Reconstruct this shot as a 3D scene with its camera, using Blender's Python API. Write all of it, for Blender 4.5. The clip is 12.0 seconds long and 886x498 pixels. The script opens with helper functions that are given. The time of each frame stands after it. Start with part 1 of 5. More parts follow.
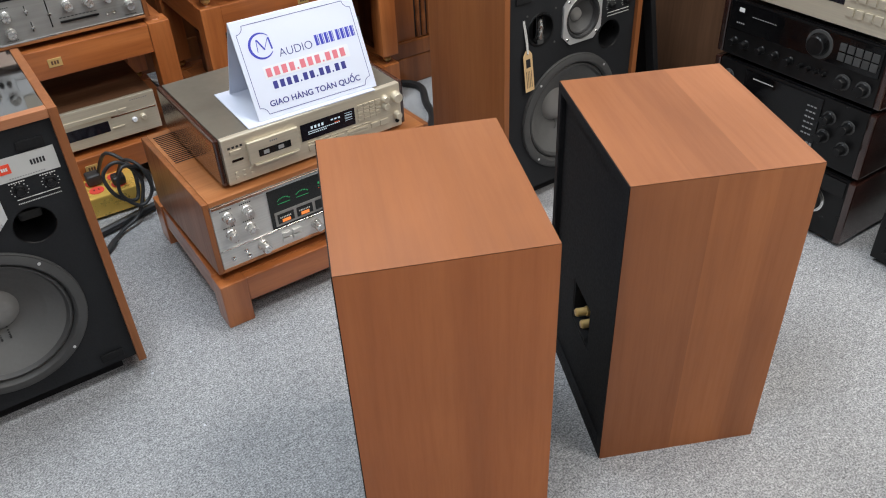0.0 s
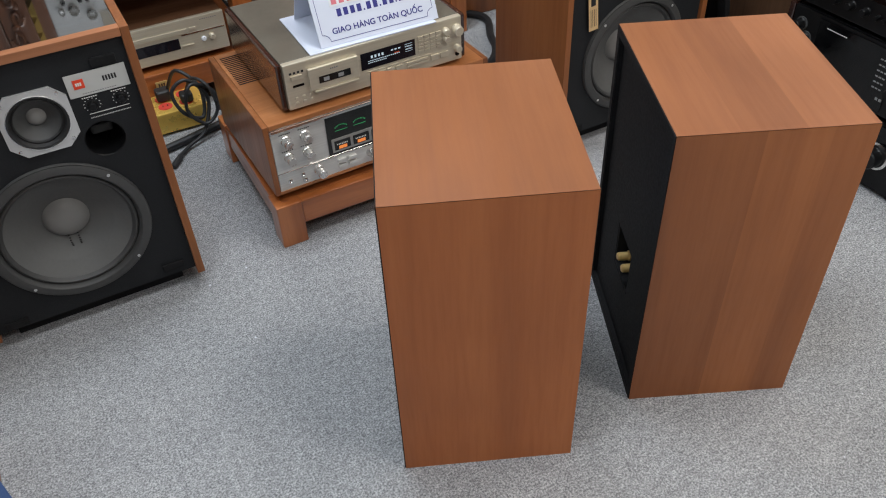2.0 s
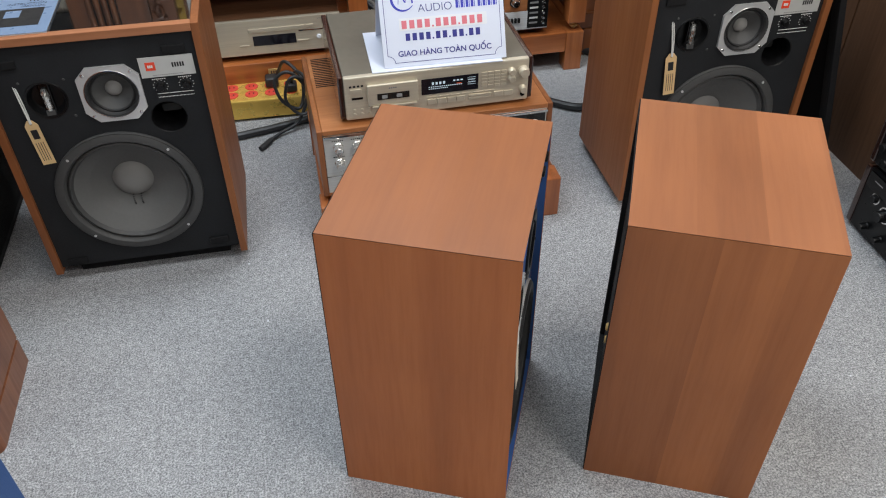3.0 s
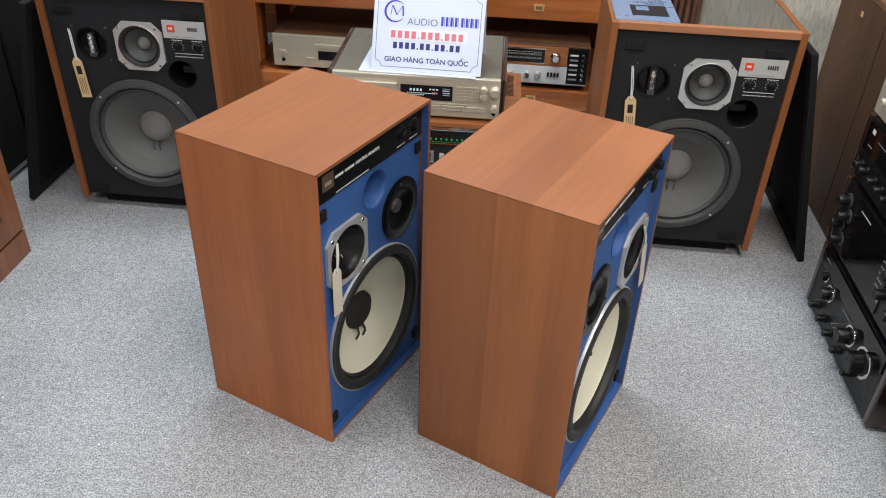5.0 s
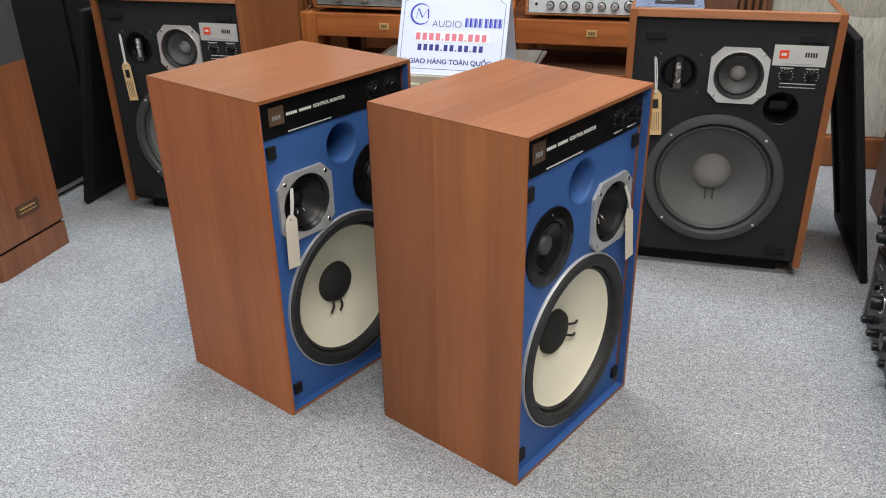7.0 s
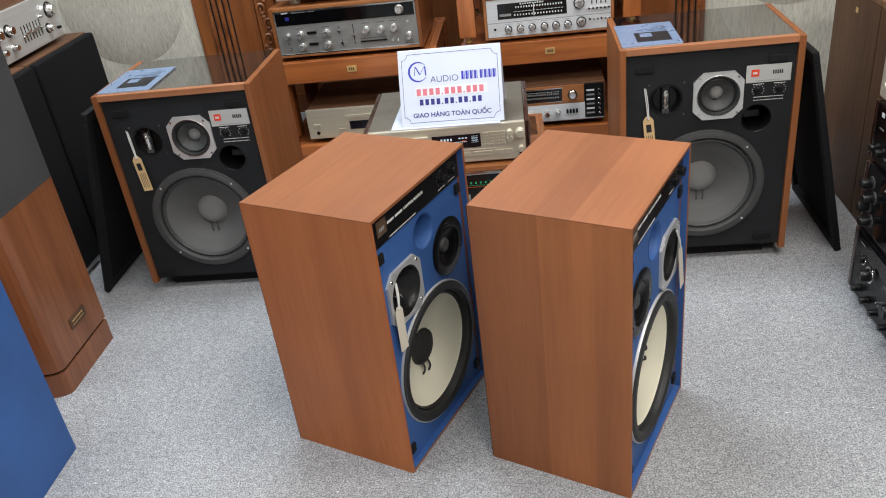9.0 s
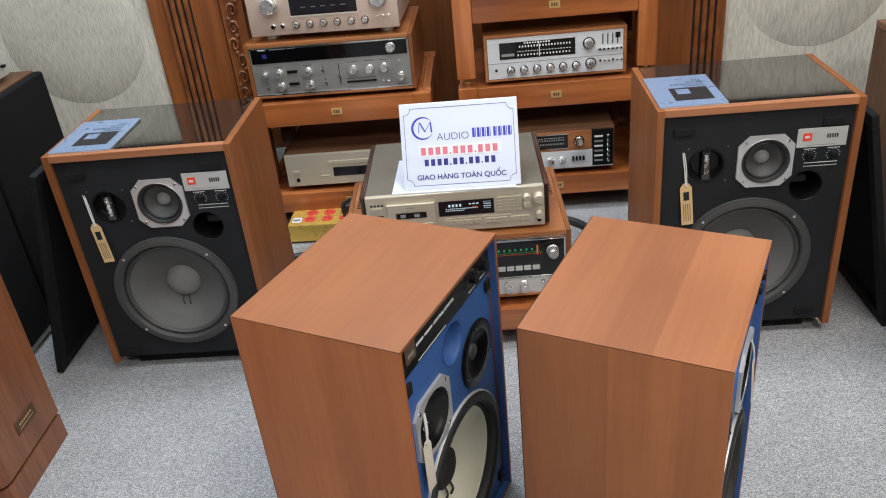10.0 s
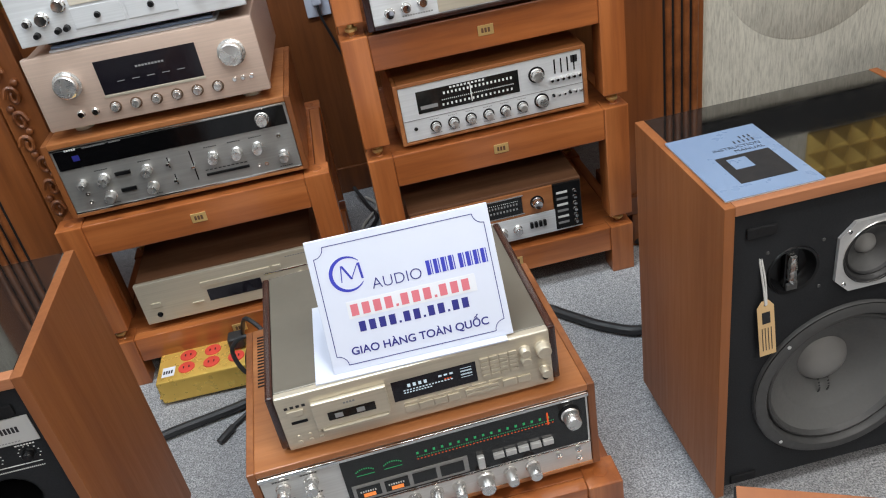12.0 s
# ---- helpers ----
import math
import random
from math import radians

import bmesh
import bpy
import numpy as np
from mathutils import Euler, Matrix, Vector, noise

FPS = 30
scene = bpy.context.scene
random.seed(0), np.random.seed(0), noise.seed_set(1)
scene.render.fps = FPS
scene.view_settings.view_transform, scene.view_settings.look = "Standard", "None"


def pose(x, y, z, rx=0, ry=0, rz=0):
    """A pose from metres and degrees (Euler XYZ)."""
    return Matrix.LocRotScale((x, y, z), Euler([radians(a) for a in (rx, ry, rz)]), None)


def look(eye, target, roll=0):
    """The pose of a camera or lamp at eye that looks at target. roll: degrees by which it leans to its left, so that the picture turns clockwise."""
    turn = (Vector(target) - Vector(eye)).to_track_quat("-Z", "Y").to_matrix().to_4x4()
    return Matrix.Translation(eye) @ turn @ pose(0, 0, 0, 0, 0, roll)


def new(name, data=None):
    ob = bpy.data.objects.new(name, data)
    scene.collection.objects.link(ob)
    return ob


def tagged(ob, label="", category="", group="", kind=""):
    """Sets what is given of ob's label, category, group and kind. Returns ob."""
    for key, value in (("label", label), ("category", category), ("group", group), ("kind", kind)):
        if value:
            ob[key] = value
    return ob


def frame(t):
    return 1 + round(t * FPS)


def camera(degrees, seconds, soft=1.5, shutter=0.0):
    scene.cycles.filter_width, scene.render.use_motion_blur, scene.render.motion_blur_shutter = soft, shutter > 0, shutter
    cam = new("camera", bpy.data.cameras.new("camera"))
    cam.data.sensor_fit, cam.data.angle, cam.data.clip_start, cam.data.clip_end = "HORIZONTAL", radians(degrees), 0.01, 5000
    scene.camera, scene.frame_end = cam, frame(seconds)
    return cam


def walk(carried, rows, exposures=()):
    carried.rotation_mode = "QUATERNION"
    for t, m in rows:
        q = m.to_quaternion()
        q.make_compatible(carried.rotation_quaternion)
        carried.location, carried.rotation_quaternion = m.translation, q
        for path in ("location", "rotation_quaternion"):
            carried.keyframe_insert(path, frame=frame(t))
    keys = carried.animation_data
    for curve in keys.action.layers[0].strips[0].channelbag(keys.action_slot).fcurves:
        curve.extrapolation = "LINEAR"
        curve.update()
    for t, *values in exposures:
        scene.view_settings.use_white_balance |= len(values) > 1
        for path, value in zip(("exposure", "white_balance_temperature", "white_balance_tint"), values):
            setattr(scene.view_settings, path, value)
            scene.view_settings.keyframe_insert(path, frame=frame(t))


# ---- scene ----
cam = camera(57.7, 12.0, soft=1.1)
PATH = [
    (0, (-0.005, -0.022, 1.218), (0.856, 1.333, 0.026), -2.9),
    (0.5, (-0.063, 0.034, 1.106), (0.838, 1.355, -0.095), -3.1),
    (1, (-0.093, 0.022, 1.037), (0.846, 1.249, -0.233), -1.3),
    (1.5, (-0.079, 0.003, 1.109), (0.893, 1.154, -0.207), 0.5),
    (2, (0.006, -0.059, 1.247), (0.678, 1.285, -0.074), -2.8),
    (2.5, (0.175, -0.095, 1.307), (0.574, 1.354, -0.012), -2.1),
    (2.7, (0.224, -0.123, 1.318), (0.581, 1.338, -0.001), -1.6),
    (4.3, (0.787, -0.381, 1.29), (0.718, 1.233, 0.112), 3.5),
    (4.5, (0.829, -0.406, 1.272), (0.735, 1.224, 0.117), 3.1),
    (5, (0.869, -0.486, 1.205), (0.731, 1.173, 0.098), 2.1),
    (5.5, (0.93, -0.534, 1.16), (0.736, 1.179, 0.145), 1.8),
    (6, (1.043, -0.51, 1.075), (0.786, 1.205, 0.078), 1.8),
    (6.5, (1.146, -0.483, 0.952), (0.699, 1.224, 0.011), -0.4),
    (6.7, (1.18, -0.482, 0.931), (0.694, 1.248, 0.054), -0.8),
    (8.3, (1.062, -0.584, 1.077), (0.656, 1.147, 0.162), -4.5),
    (8.5, (0.994, -0.593, 1.131), (0.682, 1.136, 0.176), -4.8),
    (9, (0.868, -0.617, 1.227), (0.623, 1.109, 0.248), -7.4),
    (9.5, (0.8, -0.521, 1.254), (0.616, 1.214, 0.276), -6.3),
    (10, (0.72, -0.302, 1.268), (0.584, 1.436, 0.288), -5.9),
    (10.5, (0.674, -0.11, 1.257), (0.601, 1.62, 0.256), -7.9),
    (11, (0.586, 0.092, 1.274), (0.708, 1.798, 0.237), -11.0),
    (11.5, (0.562, 0.223, 1.272), (0.751, 1.905, 0.207), -9.9),
    (12, (0.621, 0.495, 1.227), (0.762, 2.185, 0.166), -10.7),
]
EXPOSURE = [(0.0, 0.0), (0.5, -0.1), (1.0, -0.18), (1.5, -0.28), (2.0, -0.32), (2.5, -0.26), (4.5, 0.0), (6.5, 0.05), (9.0, 0.06), (12.0, -0.04)]
walk(cam, [(t, look(eye, target, roll)) for t, eye, target, roll in PATH], EXPOSURE)

# ---- world and light ----
world = bpy.data.worlds.new("world")
scene.world = world
world.use_nodes = True
world.node_tree.nodes["Background"].inputs[0].default_value = (0.75, 0.85, 1.0, 1)
world.node_tree.nodes["Background"].inputs[1].default_value = 0.05
CEIL = 2.75


def panel_lamp(x, y, power, colour):
    data = bpy.data.lights.new("panel_light", "AREA")
    data.shape, data.size, data.size_y, data.energy, data.color = "RECTANGLE", 1.15, 0.55, power, colour
    ob = new("panel_light", data)
    ob.matrix_world = pose(x, y, CEIL - 0.035)


COOL, WARM = (0.82, 0.92, 1.0), (1.0, 0.95, 0.89)
LAMPS = [(-0.55, 0.55, 21, COOL), (1.6, 0.55, 28, WARM), (-0.55, -1.3, 9, COOL), (1.7, -1.1, 48, WARM), (0.4, 1.75, 43, COOL)]
for lx, ly, lp, lc in LAMPS:
    panel_lamp(lx, ly, lp, lc)


# ---- materials ----
def material(name):
    m = bpy.data.materials.new(name)
    m.use_nodes = True
    nt = m.node_tree
    return m, nt, nt.nodes["Principled BSDF"]


def link(nt, a, b):
    nt.links.new(a, b)


def node(nt, kind, **vals):
    n = nt.nodes.new(kind)
    for k, v in vals.items():
        n.inputs[k].default_value = v
    return n


def ramp(nt, fac, stops):
    r = nt.nodes.new("ShaderNodeValToRGB")
    els = r.color_ramp.elements
    while len(els) < len(stops):
        els.new(0.5)
    for e, (p, c) in zip(els, stops):
        e.position, e.color = p, (*c, 1)
    link(nt, fac, r.inputs[0])
    return r.outputs[0]


def coords(nt, scale, offset=True):
    tc = nt.nodes.new("ShaderNodeTexCoord")
    mp = nt.nodes.new("ShaderNodeMapping")
    mp.inputs["Scale"].default_value = scale
    if offset:
        oi = nt.nodes.new("ShaderNodeObjectInfo")
        mul = nt.nodes.new("ShaderNodeVectorMath")
        mul.operation = "SCALE"
        mul.inputs[0].default_value = (7.3, 5.1, 9.7)
        link(nt, oi.outputs["Random"], mul.inputs["Scale"])
        link(nt, mul.outputs[0], mp.inputs["Location"])
    link(nt, tc.outputs["Object"], mp.inputs["Vector"])
    return mp.outputs[0]


def bump(nt, bsdf, height, strength, distance):
    b = node(nt, "ShaderNodeBump", Strength=strength, Distance=distance)
    link(nt, height, b.inputs["Height"])
    link(nt, b.outputs[0], bsdf.inputs["Normal"])


def mixc(nt, fac, a, b, mode="MIX"):
    m = nt.nodes.new("ShaderNodeMix")
    m.data_type, m.blend_type = "RGBA", mode
    if isinstance(fac, float):
        m.inputs[0].default_value = fac
    else:
        link(nt, fac, m.inputs[0])
    for s, v in ((6, a), (7, b)):
        if isinstance(v, tuple):
            m.inputs[s].default_value = (*v, 1)
        else:
            link(nt, v, m.inputs[s])
    return m.outputs[2]


def wood(name, axis, dark, mid, light, rough=0.42, band=9.0, grain=90.0, relief=0.12, gloss=0.0, fine_mix=0.65, leaf=0.0):
    """Veneer or solid wood with the grain along an axis."""
    m, nt, b = material(name)
    st = {"x": (0.06, 1, 1), "y": (1, 0.06, 1), "z": (1, 1, 0.06)}[axis]
    v = coords(nt, st)
    n1 = node(nt, "ShaderNodeTexNoise", Scale=band, Detail=3.0, Roughness=0.55, Distortion=0.25)
    n2 = node(nt, "ShaderNodeTexNoise", Scale=grain, Detail=5.0, Roughness=0.65)
    n3 = node(nt, "ShaderNodeTexNoise", Scale=3.1, Detail=2.0)
    for n in (n1, n2):
        link(nt, v, n.inputs["Vector"])
    link(nt, coords(nt, (1, 1, 1)), n3.inputs["Vector"])
    base = ramp(nt, n1.outputs[0], [(0.28, dark), (0.5, mid), (0.72, light)])
    fine = ramp(nt, n2.outputs[0], [(0.36, (0.74, 0.71, 0.68)), (0.58, (1, 1, 1))])
    blotch = ramp(nt, n3.outputs[0], [(0.3, (0.88, 0.86, 0.84)), (0.7, (1.06, 1.06, 1.06))])
    c = mixc(nt, fine_mix, base, fine, "MULTIPLY")
    c = mixc(nt, 1.0, c, blotch, "MULTIPLY")
    if leaf:
        # veneer leaves laid side by side, each of its own tone
        sep = node(nt, "ShaderNodeSeparateXYZ")
        link(nt, coords(nt, (1, 1, 1)), sep.inputs[0])
        div = node(nt, "ShaderNodeMath")
        div.operation = "DIVIDE"
        div.inputs[1].default_value = leaf
        link(nt, sep.outputs[1], div.inputs[0])
        flo = node(nt, "ShaderNodeMath")
        flo.operation = "FLOOR"
        link(nt, div.outputs[0], flo.inputs[0])
        wn = node(nt, "ShaderNodeTexWhiteNoise")
        wn.noise_dimensions = "1D"
        link(nt, flo.outputs[0], wn.inputs["W"])
        tone = ramp(nt, wn.outputs[0], [(0.0, (0.80, 0.77, 0.75)), (1.0, (1.08, 1.08, 1.08))])
        c = mixc(nt, 1.0, c, tone, "MULTIPLY")
    link(nt, c, b.inputs["Base Color"])
    r = ramp(nt, n2.outputs[0], [(0.3, (rough + 0.12,) * 3), (0.7, (rough,) * 3)])
    link(nt, r, b.inputs["Roughness"])
    bump(nt, b, n2.outputs[0], relief, 0.0006)
    if gloss:
        b.inputs["Coat Weight"].default_value = gloss
        b.inputs["Coat Roughness"].default_value = 0.18
    return m


def plain(name, colour, rough=0.5, metal=0.0, vary=0.12, scale=40.0, relief=0.05, coat=0.0, spec=0.5):
    """Paint, plastic or metal with faint unevenness at two scales."""
    m, nt, b = material(name)
    v = coords(nt, (1, 1, 1))
    n1 = node(nt, "ShaderNodeTexNoise", Scale=scale, Detail=4.0)
    n2 = node(nt, "ShaderNodeTexNoise", Scale=6.0, Detail=2.0)
    for n in (n1, n2):
        link(nt, v, n.inputs["Vector"])
    lo, hi = tuple(c * (1 - vary) for c in colour), tuple(min(1, c * (1 + vary)) for c in colour)
    c = ramp(nt, n2.outputs[0], [(0.3, lo), (0.7, hi)])
    link(nt, c, b.inputs["Base Color"])
    r = ramp(nt, n1.outputs[0], [(0.3, (max(0.02, rough - 0.07),) * 3), (0.7, (min(1, rough + 0.07),) * 3)])
    link(nt, r, b.inputs["Roughness"])
    b.inputs["Metallic"].default_value = metal
    b.inputs["Coat Weight"].default_value = coat
    b.inputs["Specular IOR Level"].default_value = spec
    if relief:
        bump(nt, b, n1.outputs[0], relief, 0.0004)
    return m


def brushed(name, colour, rough=0.32, metal=0.55):
    """Brushed aluminium, lines along x."""
    m, nt, b = material(name)
    n1 = node(nt, "ShaderNodeTexNoise", Scale=260.0, Detail=3.0)
    link(nt, coords(nt, (0.02, 1, 1)), n1.inputs["Vector"])
    c = ramp(nt, n1.outputs[0], [(0.25, tuple(x * 0.86 for x in colour)), (0.75, colour)])
    link(nt, c, b.inputs["Base Color"])
    r = ramp(nt, n1.outputs[0], [(0.25, (rough + 0.1,) * 3), (0.75, (rough,) * 3)])
    link(nt, r, b.inputs["Roughness"])
    b.inputs["Metallic"].default_value = metal
    bump(nt, b, n1.outputs[0], 0.06, 0.0003)
    return m


def glowing(name, colour, strength):
    m, nt, b = material(name)
    b.inputs["Base Color"].default_value = (*[c * 0.2 for c in colour], 1)
    b.inputs["Emission Color"].default_value = (*colour, 1)
    b.inputs["Emission Strength"].default_value = strength
    return m


def carpet():
    m, nt, b = material("grey_carpet")
    v = coords(nt, (1, 1, 1), False)
    n1 = node(nt, "ShaderNodeTexNoise", Scale=270.0, Detail=3.0, Roughness=0.78)
    n2 = node(nt, "ShaderNodeTexNoise", Scale=75.0, Detail=3.0, Roughness=0.7)
    n3 = node(nt, "ShaderNodeTexNoise", Scale=2.2, Detail=4.0, Roughness=0.6)
    n4 = node(nt, "ShaderNodeTexNoise", Scale=17.0, Detail=3.0, Roughness=0.6)
    for n in (n1, n2, n3, n4):
        link(nt, v, n.inputs["Vector"])
    a = ramp(nt, n1.outputs[0], [(0.37, (0.165, 0.169, 0.177)), (0.5, (0.355, 0.362, 0.374)), (0.63, (0.60, 0.608, 0.62))])
    s = ramp(nt, n2.outputs[0], [(0.34, (0.72, 0.72, 0.72)), (0.62, (1.1, 1.1, 1.1))])
    w = ramp(nt, n3.outputs[0], [(0.3, (0.86, 0.86, 0.87)), (0.7, (1.06, 1.05, 1.04))])
    u = ramp(nt, n4.outputs[0], [(0.3, (0.93, 0.93, 0.93)), (0.7, (1.04, 1.04, 1.04))])
    c = mixc(nt, 0.85, a, s, "MULTIPLY")
    c = mixc(nt, 1.0, c, w, "MULTIPLY")
    c = mixc(nt, 1.0, c, u, "MULTIPLY")
    link(nt, c, b.inputs["Base Color"])
    b.inputs["Roughness"].default_value = 0.97
    b.inputs["Specular IOR Level"].default_value = 0.12
    h = nt.nodes.new("ShaderNodeMath")
    h.operation = "ADD"
    link(nt, n1.outputs[0], h.inputs[0])
    link(nt, n2.outputs[0], h.inputs[1])
    bump(nt, b, h.outputs[0], 0.5, 0.0045)
    return m


def cloth(name, colour, scale=240.0, streak=0.12):
    """Woven fabric with uneven vertical threads."""
    m, nt, b = material(name)
    n1 = node(nt, "ShaderNodeTexNoise", Scale=scale, Detail=4.0, Roughness=0.7)
    n2 = node(nt, "ShaderNodeTexNoise", Scale=5.0, Detail=3.0)
    link(nt, coords(nt, (1, 1, streak)), n1.inputs["Vector"])
    link(nt, coords(nt, (1, 1, 1)), n2.inputs["Vector"])
    a = ramp(nt, n1.outputs[0], [(0.3, tuple(c * 0.62 for c in colour)), (0.6, colour)])
    w = ramp(nt, n2.outputs[0], [(0.3, (0.9, 0.9, 0.9)), (0.7, (1.04, 1.04, 1.04))])
    link(nt, mixc(nt, 1.0, a, w, "MULTIPLY"), b.inputs["Base Color"])
    b.inputs["Roughness"].default_value = 0.95
    b.inputs["Specular IOR Level"].default_value = 0.15
    bump(nt, b, n1.outputs[0], 0.5, 0.0015)
    return m


VEN = dict(dark=(0.235, 0.072, 0.018), mid=(0.345, 0.101, 0.025), light=(0.41, 0.130, 0.036), fine_mix=0.28, relief=0.05)
veneer_z = wood("walnut_veneer_upright", "z", rough=0.46, band=9.0, grain=130.0, gloss=0.04, **VEN)
veneer_x = wood("walnut_veneer_across", "x", rough=0.36, band=4.0, grain=80.0, gloss=0.32, **{**VEN, "fine_mix": 0.30, "dark": (0.235, 0.086, 0.033), "mid": (0.305, 0.114, 0.045), "light": (0.355, 0.140, 0.058)})
veneer_z2 = wood("walnut_veneer_upright_banded", "z", rough=0.46, band=8.0, grain=130.0, gloss=0.04, dark=(0.235, 0.076, 0.022), mid=(0.315, 0.104, 0.030), light=(0.375, 0.130, 0.040), leaf=0.098, fine_mix=0.28, relief=0.05)
veneer_x2 = wood("walnut_veneer_across_banded", "x", rough=0.36, band=6.0, grain=80.0, gloss=0.32, dark=(0.25, 0.093, 0.040), mid=(0.305, 0.118, 0.050), light=(0.38, 0.157, 0.070), leaf=0.098, fine_mix=0.28, relief=0.05)
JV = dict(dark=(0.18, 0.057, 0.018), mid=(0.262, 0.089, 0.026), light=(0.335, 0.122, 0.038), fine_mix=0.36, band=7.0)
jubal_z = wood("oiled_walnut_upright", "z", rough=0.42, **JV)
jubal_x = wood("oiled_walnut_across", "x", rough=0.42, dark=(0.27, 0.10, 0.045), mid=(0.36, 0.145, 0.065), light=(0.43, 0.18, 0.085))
RK = dict(dark=(0.20, 0.054, 0.014), mid=(0.385, 0.118, 0.032), light=(0.56, 0.195, 0.060))
rack_x = wood("red_hardwood_across", "x", rough=0.28, gloss=0.7, band=14.0, **RK)
rack_z = wood("red_hardwood_upright", "z", rough=0.28, gloss=0.7, band=14.0, **RK)
rack_y = wood("red_hardwood_deep", "y", rough=0.28, gloss=0.7, band=14.0, **RK)
# same case wood twice: light from above is put into the paler lid colour
case_x = wood("case_wood_across_lit", "x", rough=0.34, gloss=0.3, dark=(0.25, 0.085, 0.026), mid=(0.36, 0.135, 0.044), light=(0.45, 0.185, 0.068))
case_z = wood("case_wood_upright_shaded", "z", rough=0.34, gloss=0.3, dark=(0.17, 0.055, 0.016), mid=(0.26, 0.088, 0.026), light=(0.34, 0.125, 0.040))
dkcase_x = wood("dark_walnut_case", "x", rough=0.42, dark=(0.10, 0.045, 0.022), mid=(0.16, 0.075, 0.038), light=(0.22, 0.11, 0.06))
pillar_wood = wood("carved_rosewood", "z", rough=0.35, gloss=0.3, band=14.0, dark=(0.11, 0.032, 0.008), mid=(0.20, 0.062, 0.016), light=(0.29, 0.098, 0.028))
tower_wood = wood("tower_walnut", "z", rough=0.36, gloss=0.3, band=10.0, dark=(0.17, 0.055, 0.02), mid=(0.25, 0.088, 0.034), light=(0.33, 0.125, 0.05))
brown_box = wood("dull_brown_vinyl", "z", rough=0.5, dark=(0.075, 0.034, 0.016), mid=(0.105, 0.050, 0.024), light=(0.135, 0.066, 0.033))
rose_side = wood("dark_rosewood_gloss", "y", rough=0.14, gloss=1.0, dark=(0.010, 0.004, 0.003), mid=(0.024, 0.008, 0.006), light=(0.042, 0.014, 0.010))
blue_paint = plain("blue_baffle_paint", (0.030, 0.098, 0.300), 0.60, scale=300.0, relief=0.25)
black_baffle = plain("black_baffle_paint", (0.012, 0.013, 0.015), 0.66, scale=350.0, relief=0.3, vary=0.2, spec=0.3)
black_satin = plain("black_satin", (0.0045, 0.0045, 0.005), 0.34, vary=0.2, spec=0.32)
black_matt = plain("black_matt", (0.008, 0.008, 0.009), 0.75, vary=0.2, scale=200.0, relief=0.2, spec=0.25)
black_gloss = plain("black_gloss", (0.003, 0.003, 0.0035), 0.09, vary=0.1, relief=0.0, spec=0.35)
rubber = plain("black_rubber", (0.018, 0.018, 0.019), 0.55, scale=120.0)
cone_white = plain("cream_paper_cone", (0.80, 0.76, 0.60), 0.75, scale=160.0, relief=0.25, vary=0.06)
mid_grey = plain("dark_paper_cone", (0.055, 0.055, 0.055), 0.6, scale=160.0, relief=0.2, vary=0.12)
cone_grey = plain("grey_paper_cone", (0.10, 0.10, 0.098), 0.7, scale=160.0, relief=0.25, vary=0.12)
cap_grey = plain("grey_dust_cap", (0.20, 0.196, 0.19), 0.6, vary=0.1)
cap_black = plain("black_felt_cap", (0.016, 0.015, 0.014), 0.85, scale=220.0, relief=0.3)
gasket_grey = plain("grey_gasket", (0.052, 0.052, 0.052), 0.55, scale=90.0)
alu = brushed("brushed_aluminium", (0.70, 0.70, 0.68))
alu_dark = brushed("grey_aluminium", (0.38, 0.375, 0.36), 0.34, 0.6)
bronze = plain("bronze_badge", (0.16, 0.10, 0.065), 0.4, 0.5)
champagne = brushed("champagne_aluminium", (0.66, 0.60, 0.48), 0.33, 0.5)
rosegold = brushed("pink_champagne_aluminium", (0.66, 0.50, 0.41), 0.40, 0.4)
whitealu = brushed("white_aluminium", (0.76, 0.78, 0.80), 0.4, 0.3)
chrome = plain("chrome", (0.78, 0.77, 0.75), 0.12, 1.0, 0.05, relief=0.0)
spun = plain("spun_aluminium", (0.70, 0.69, 0.67), 0.27, 0.85, 0.05, relief=0.0)
turned = spun.node_tree.nodes.new("ShaderNodeTangent")
turned.direction_type, turned.axis = "RADIAL", "Y"
spun_bsdf = next(n for n in spun.node_tree.nodes if n.type == "BSDF_PRINCIPLED")
spun_bsdf.inputs["Anisotropic"].default_value = 0.75
spun.node_tree.links.new(turned.outputs[0], spun_bsdf.inputs["Tangent"])
steel = plain("cast_aluminium_frame", (0.62, 0.62, 0.62), 0.40, 0.55, 0.1, scale=150.0, relief=0.15)
brass = plain("brass", (0.72, 0.50, 0.20), 0.38, 0.55, 0.15)
gold_plate = plain("gold_sheet", (0.84, 0.56, 0.13), 0.3, 0.5, 0.08)
smoked = plain("smoked_glass", (0.005, 0.005, 0.005), 0.03, 0.0, 0.1, relief=0.0, coat=1.0, spec=0.9)
deck_top = plain("olive_grey_lid", (0.20, 0.185, 0.15), 0.38, 0.5, 0.06)
white_card = plain("white_card", (0.60, 0.64, 0.75), 0.35, vary=0.02, relief=0.02)
paper = plain("white_paper", (0.68, 0.70, 0.75), 0.7, vary=0.04)
manual_blue = plain("blue_grey_booklet", (0.165, 0.235, 0.36), 0.32, vary=0.03, coat=0.2)
ink_blue = plain("blue_ink", (0.03, 0.04, 0.42), 0.5, vary=0.03, relief=0.0)
ink_navy = plain("navy_ink", (0.018, 0.02, 0.19), 0.5, vary=0.03, relief=0.0)
ink_red = plain("red_ink", (0.62, 0.16, 0.20), 0.5, vary=0.03, relief=0.0)
ink_black = plain("black_ink", (0.012, 0.012, 0.014), 0.5, vary=0.03, relief=0.0)
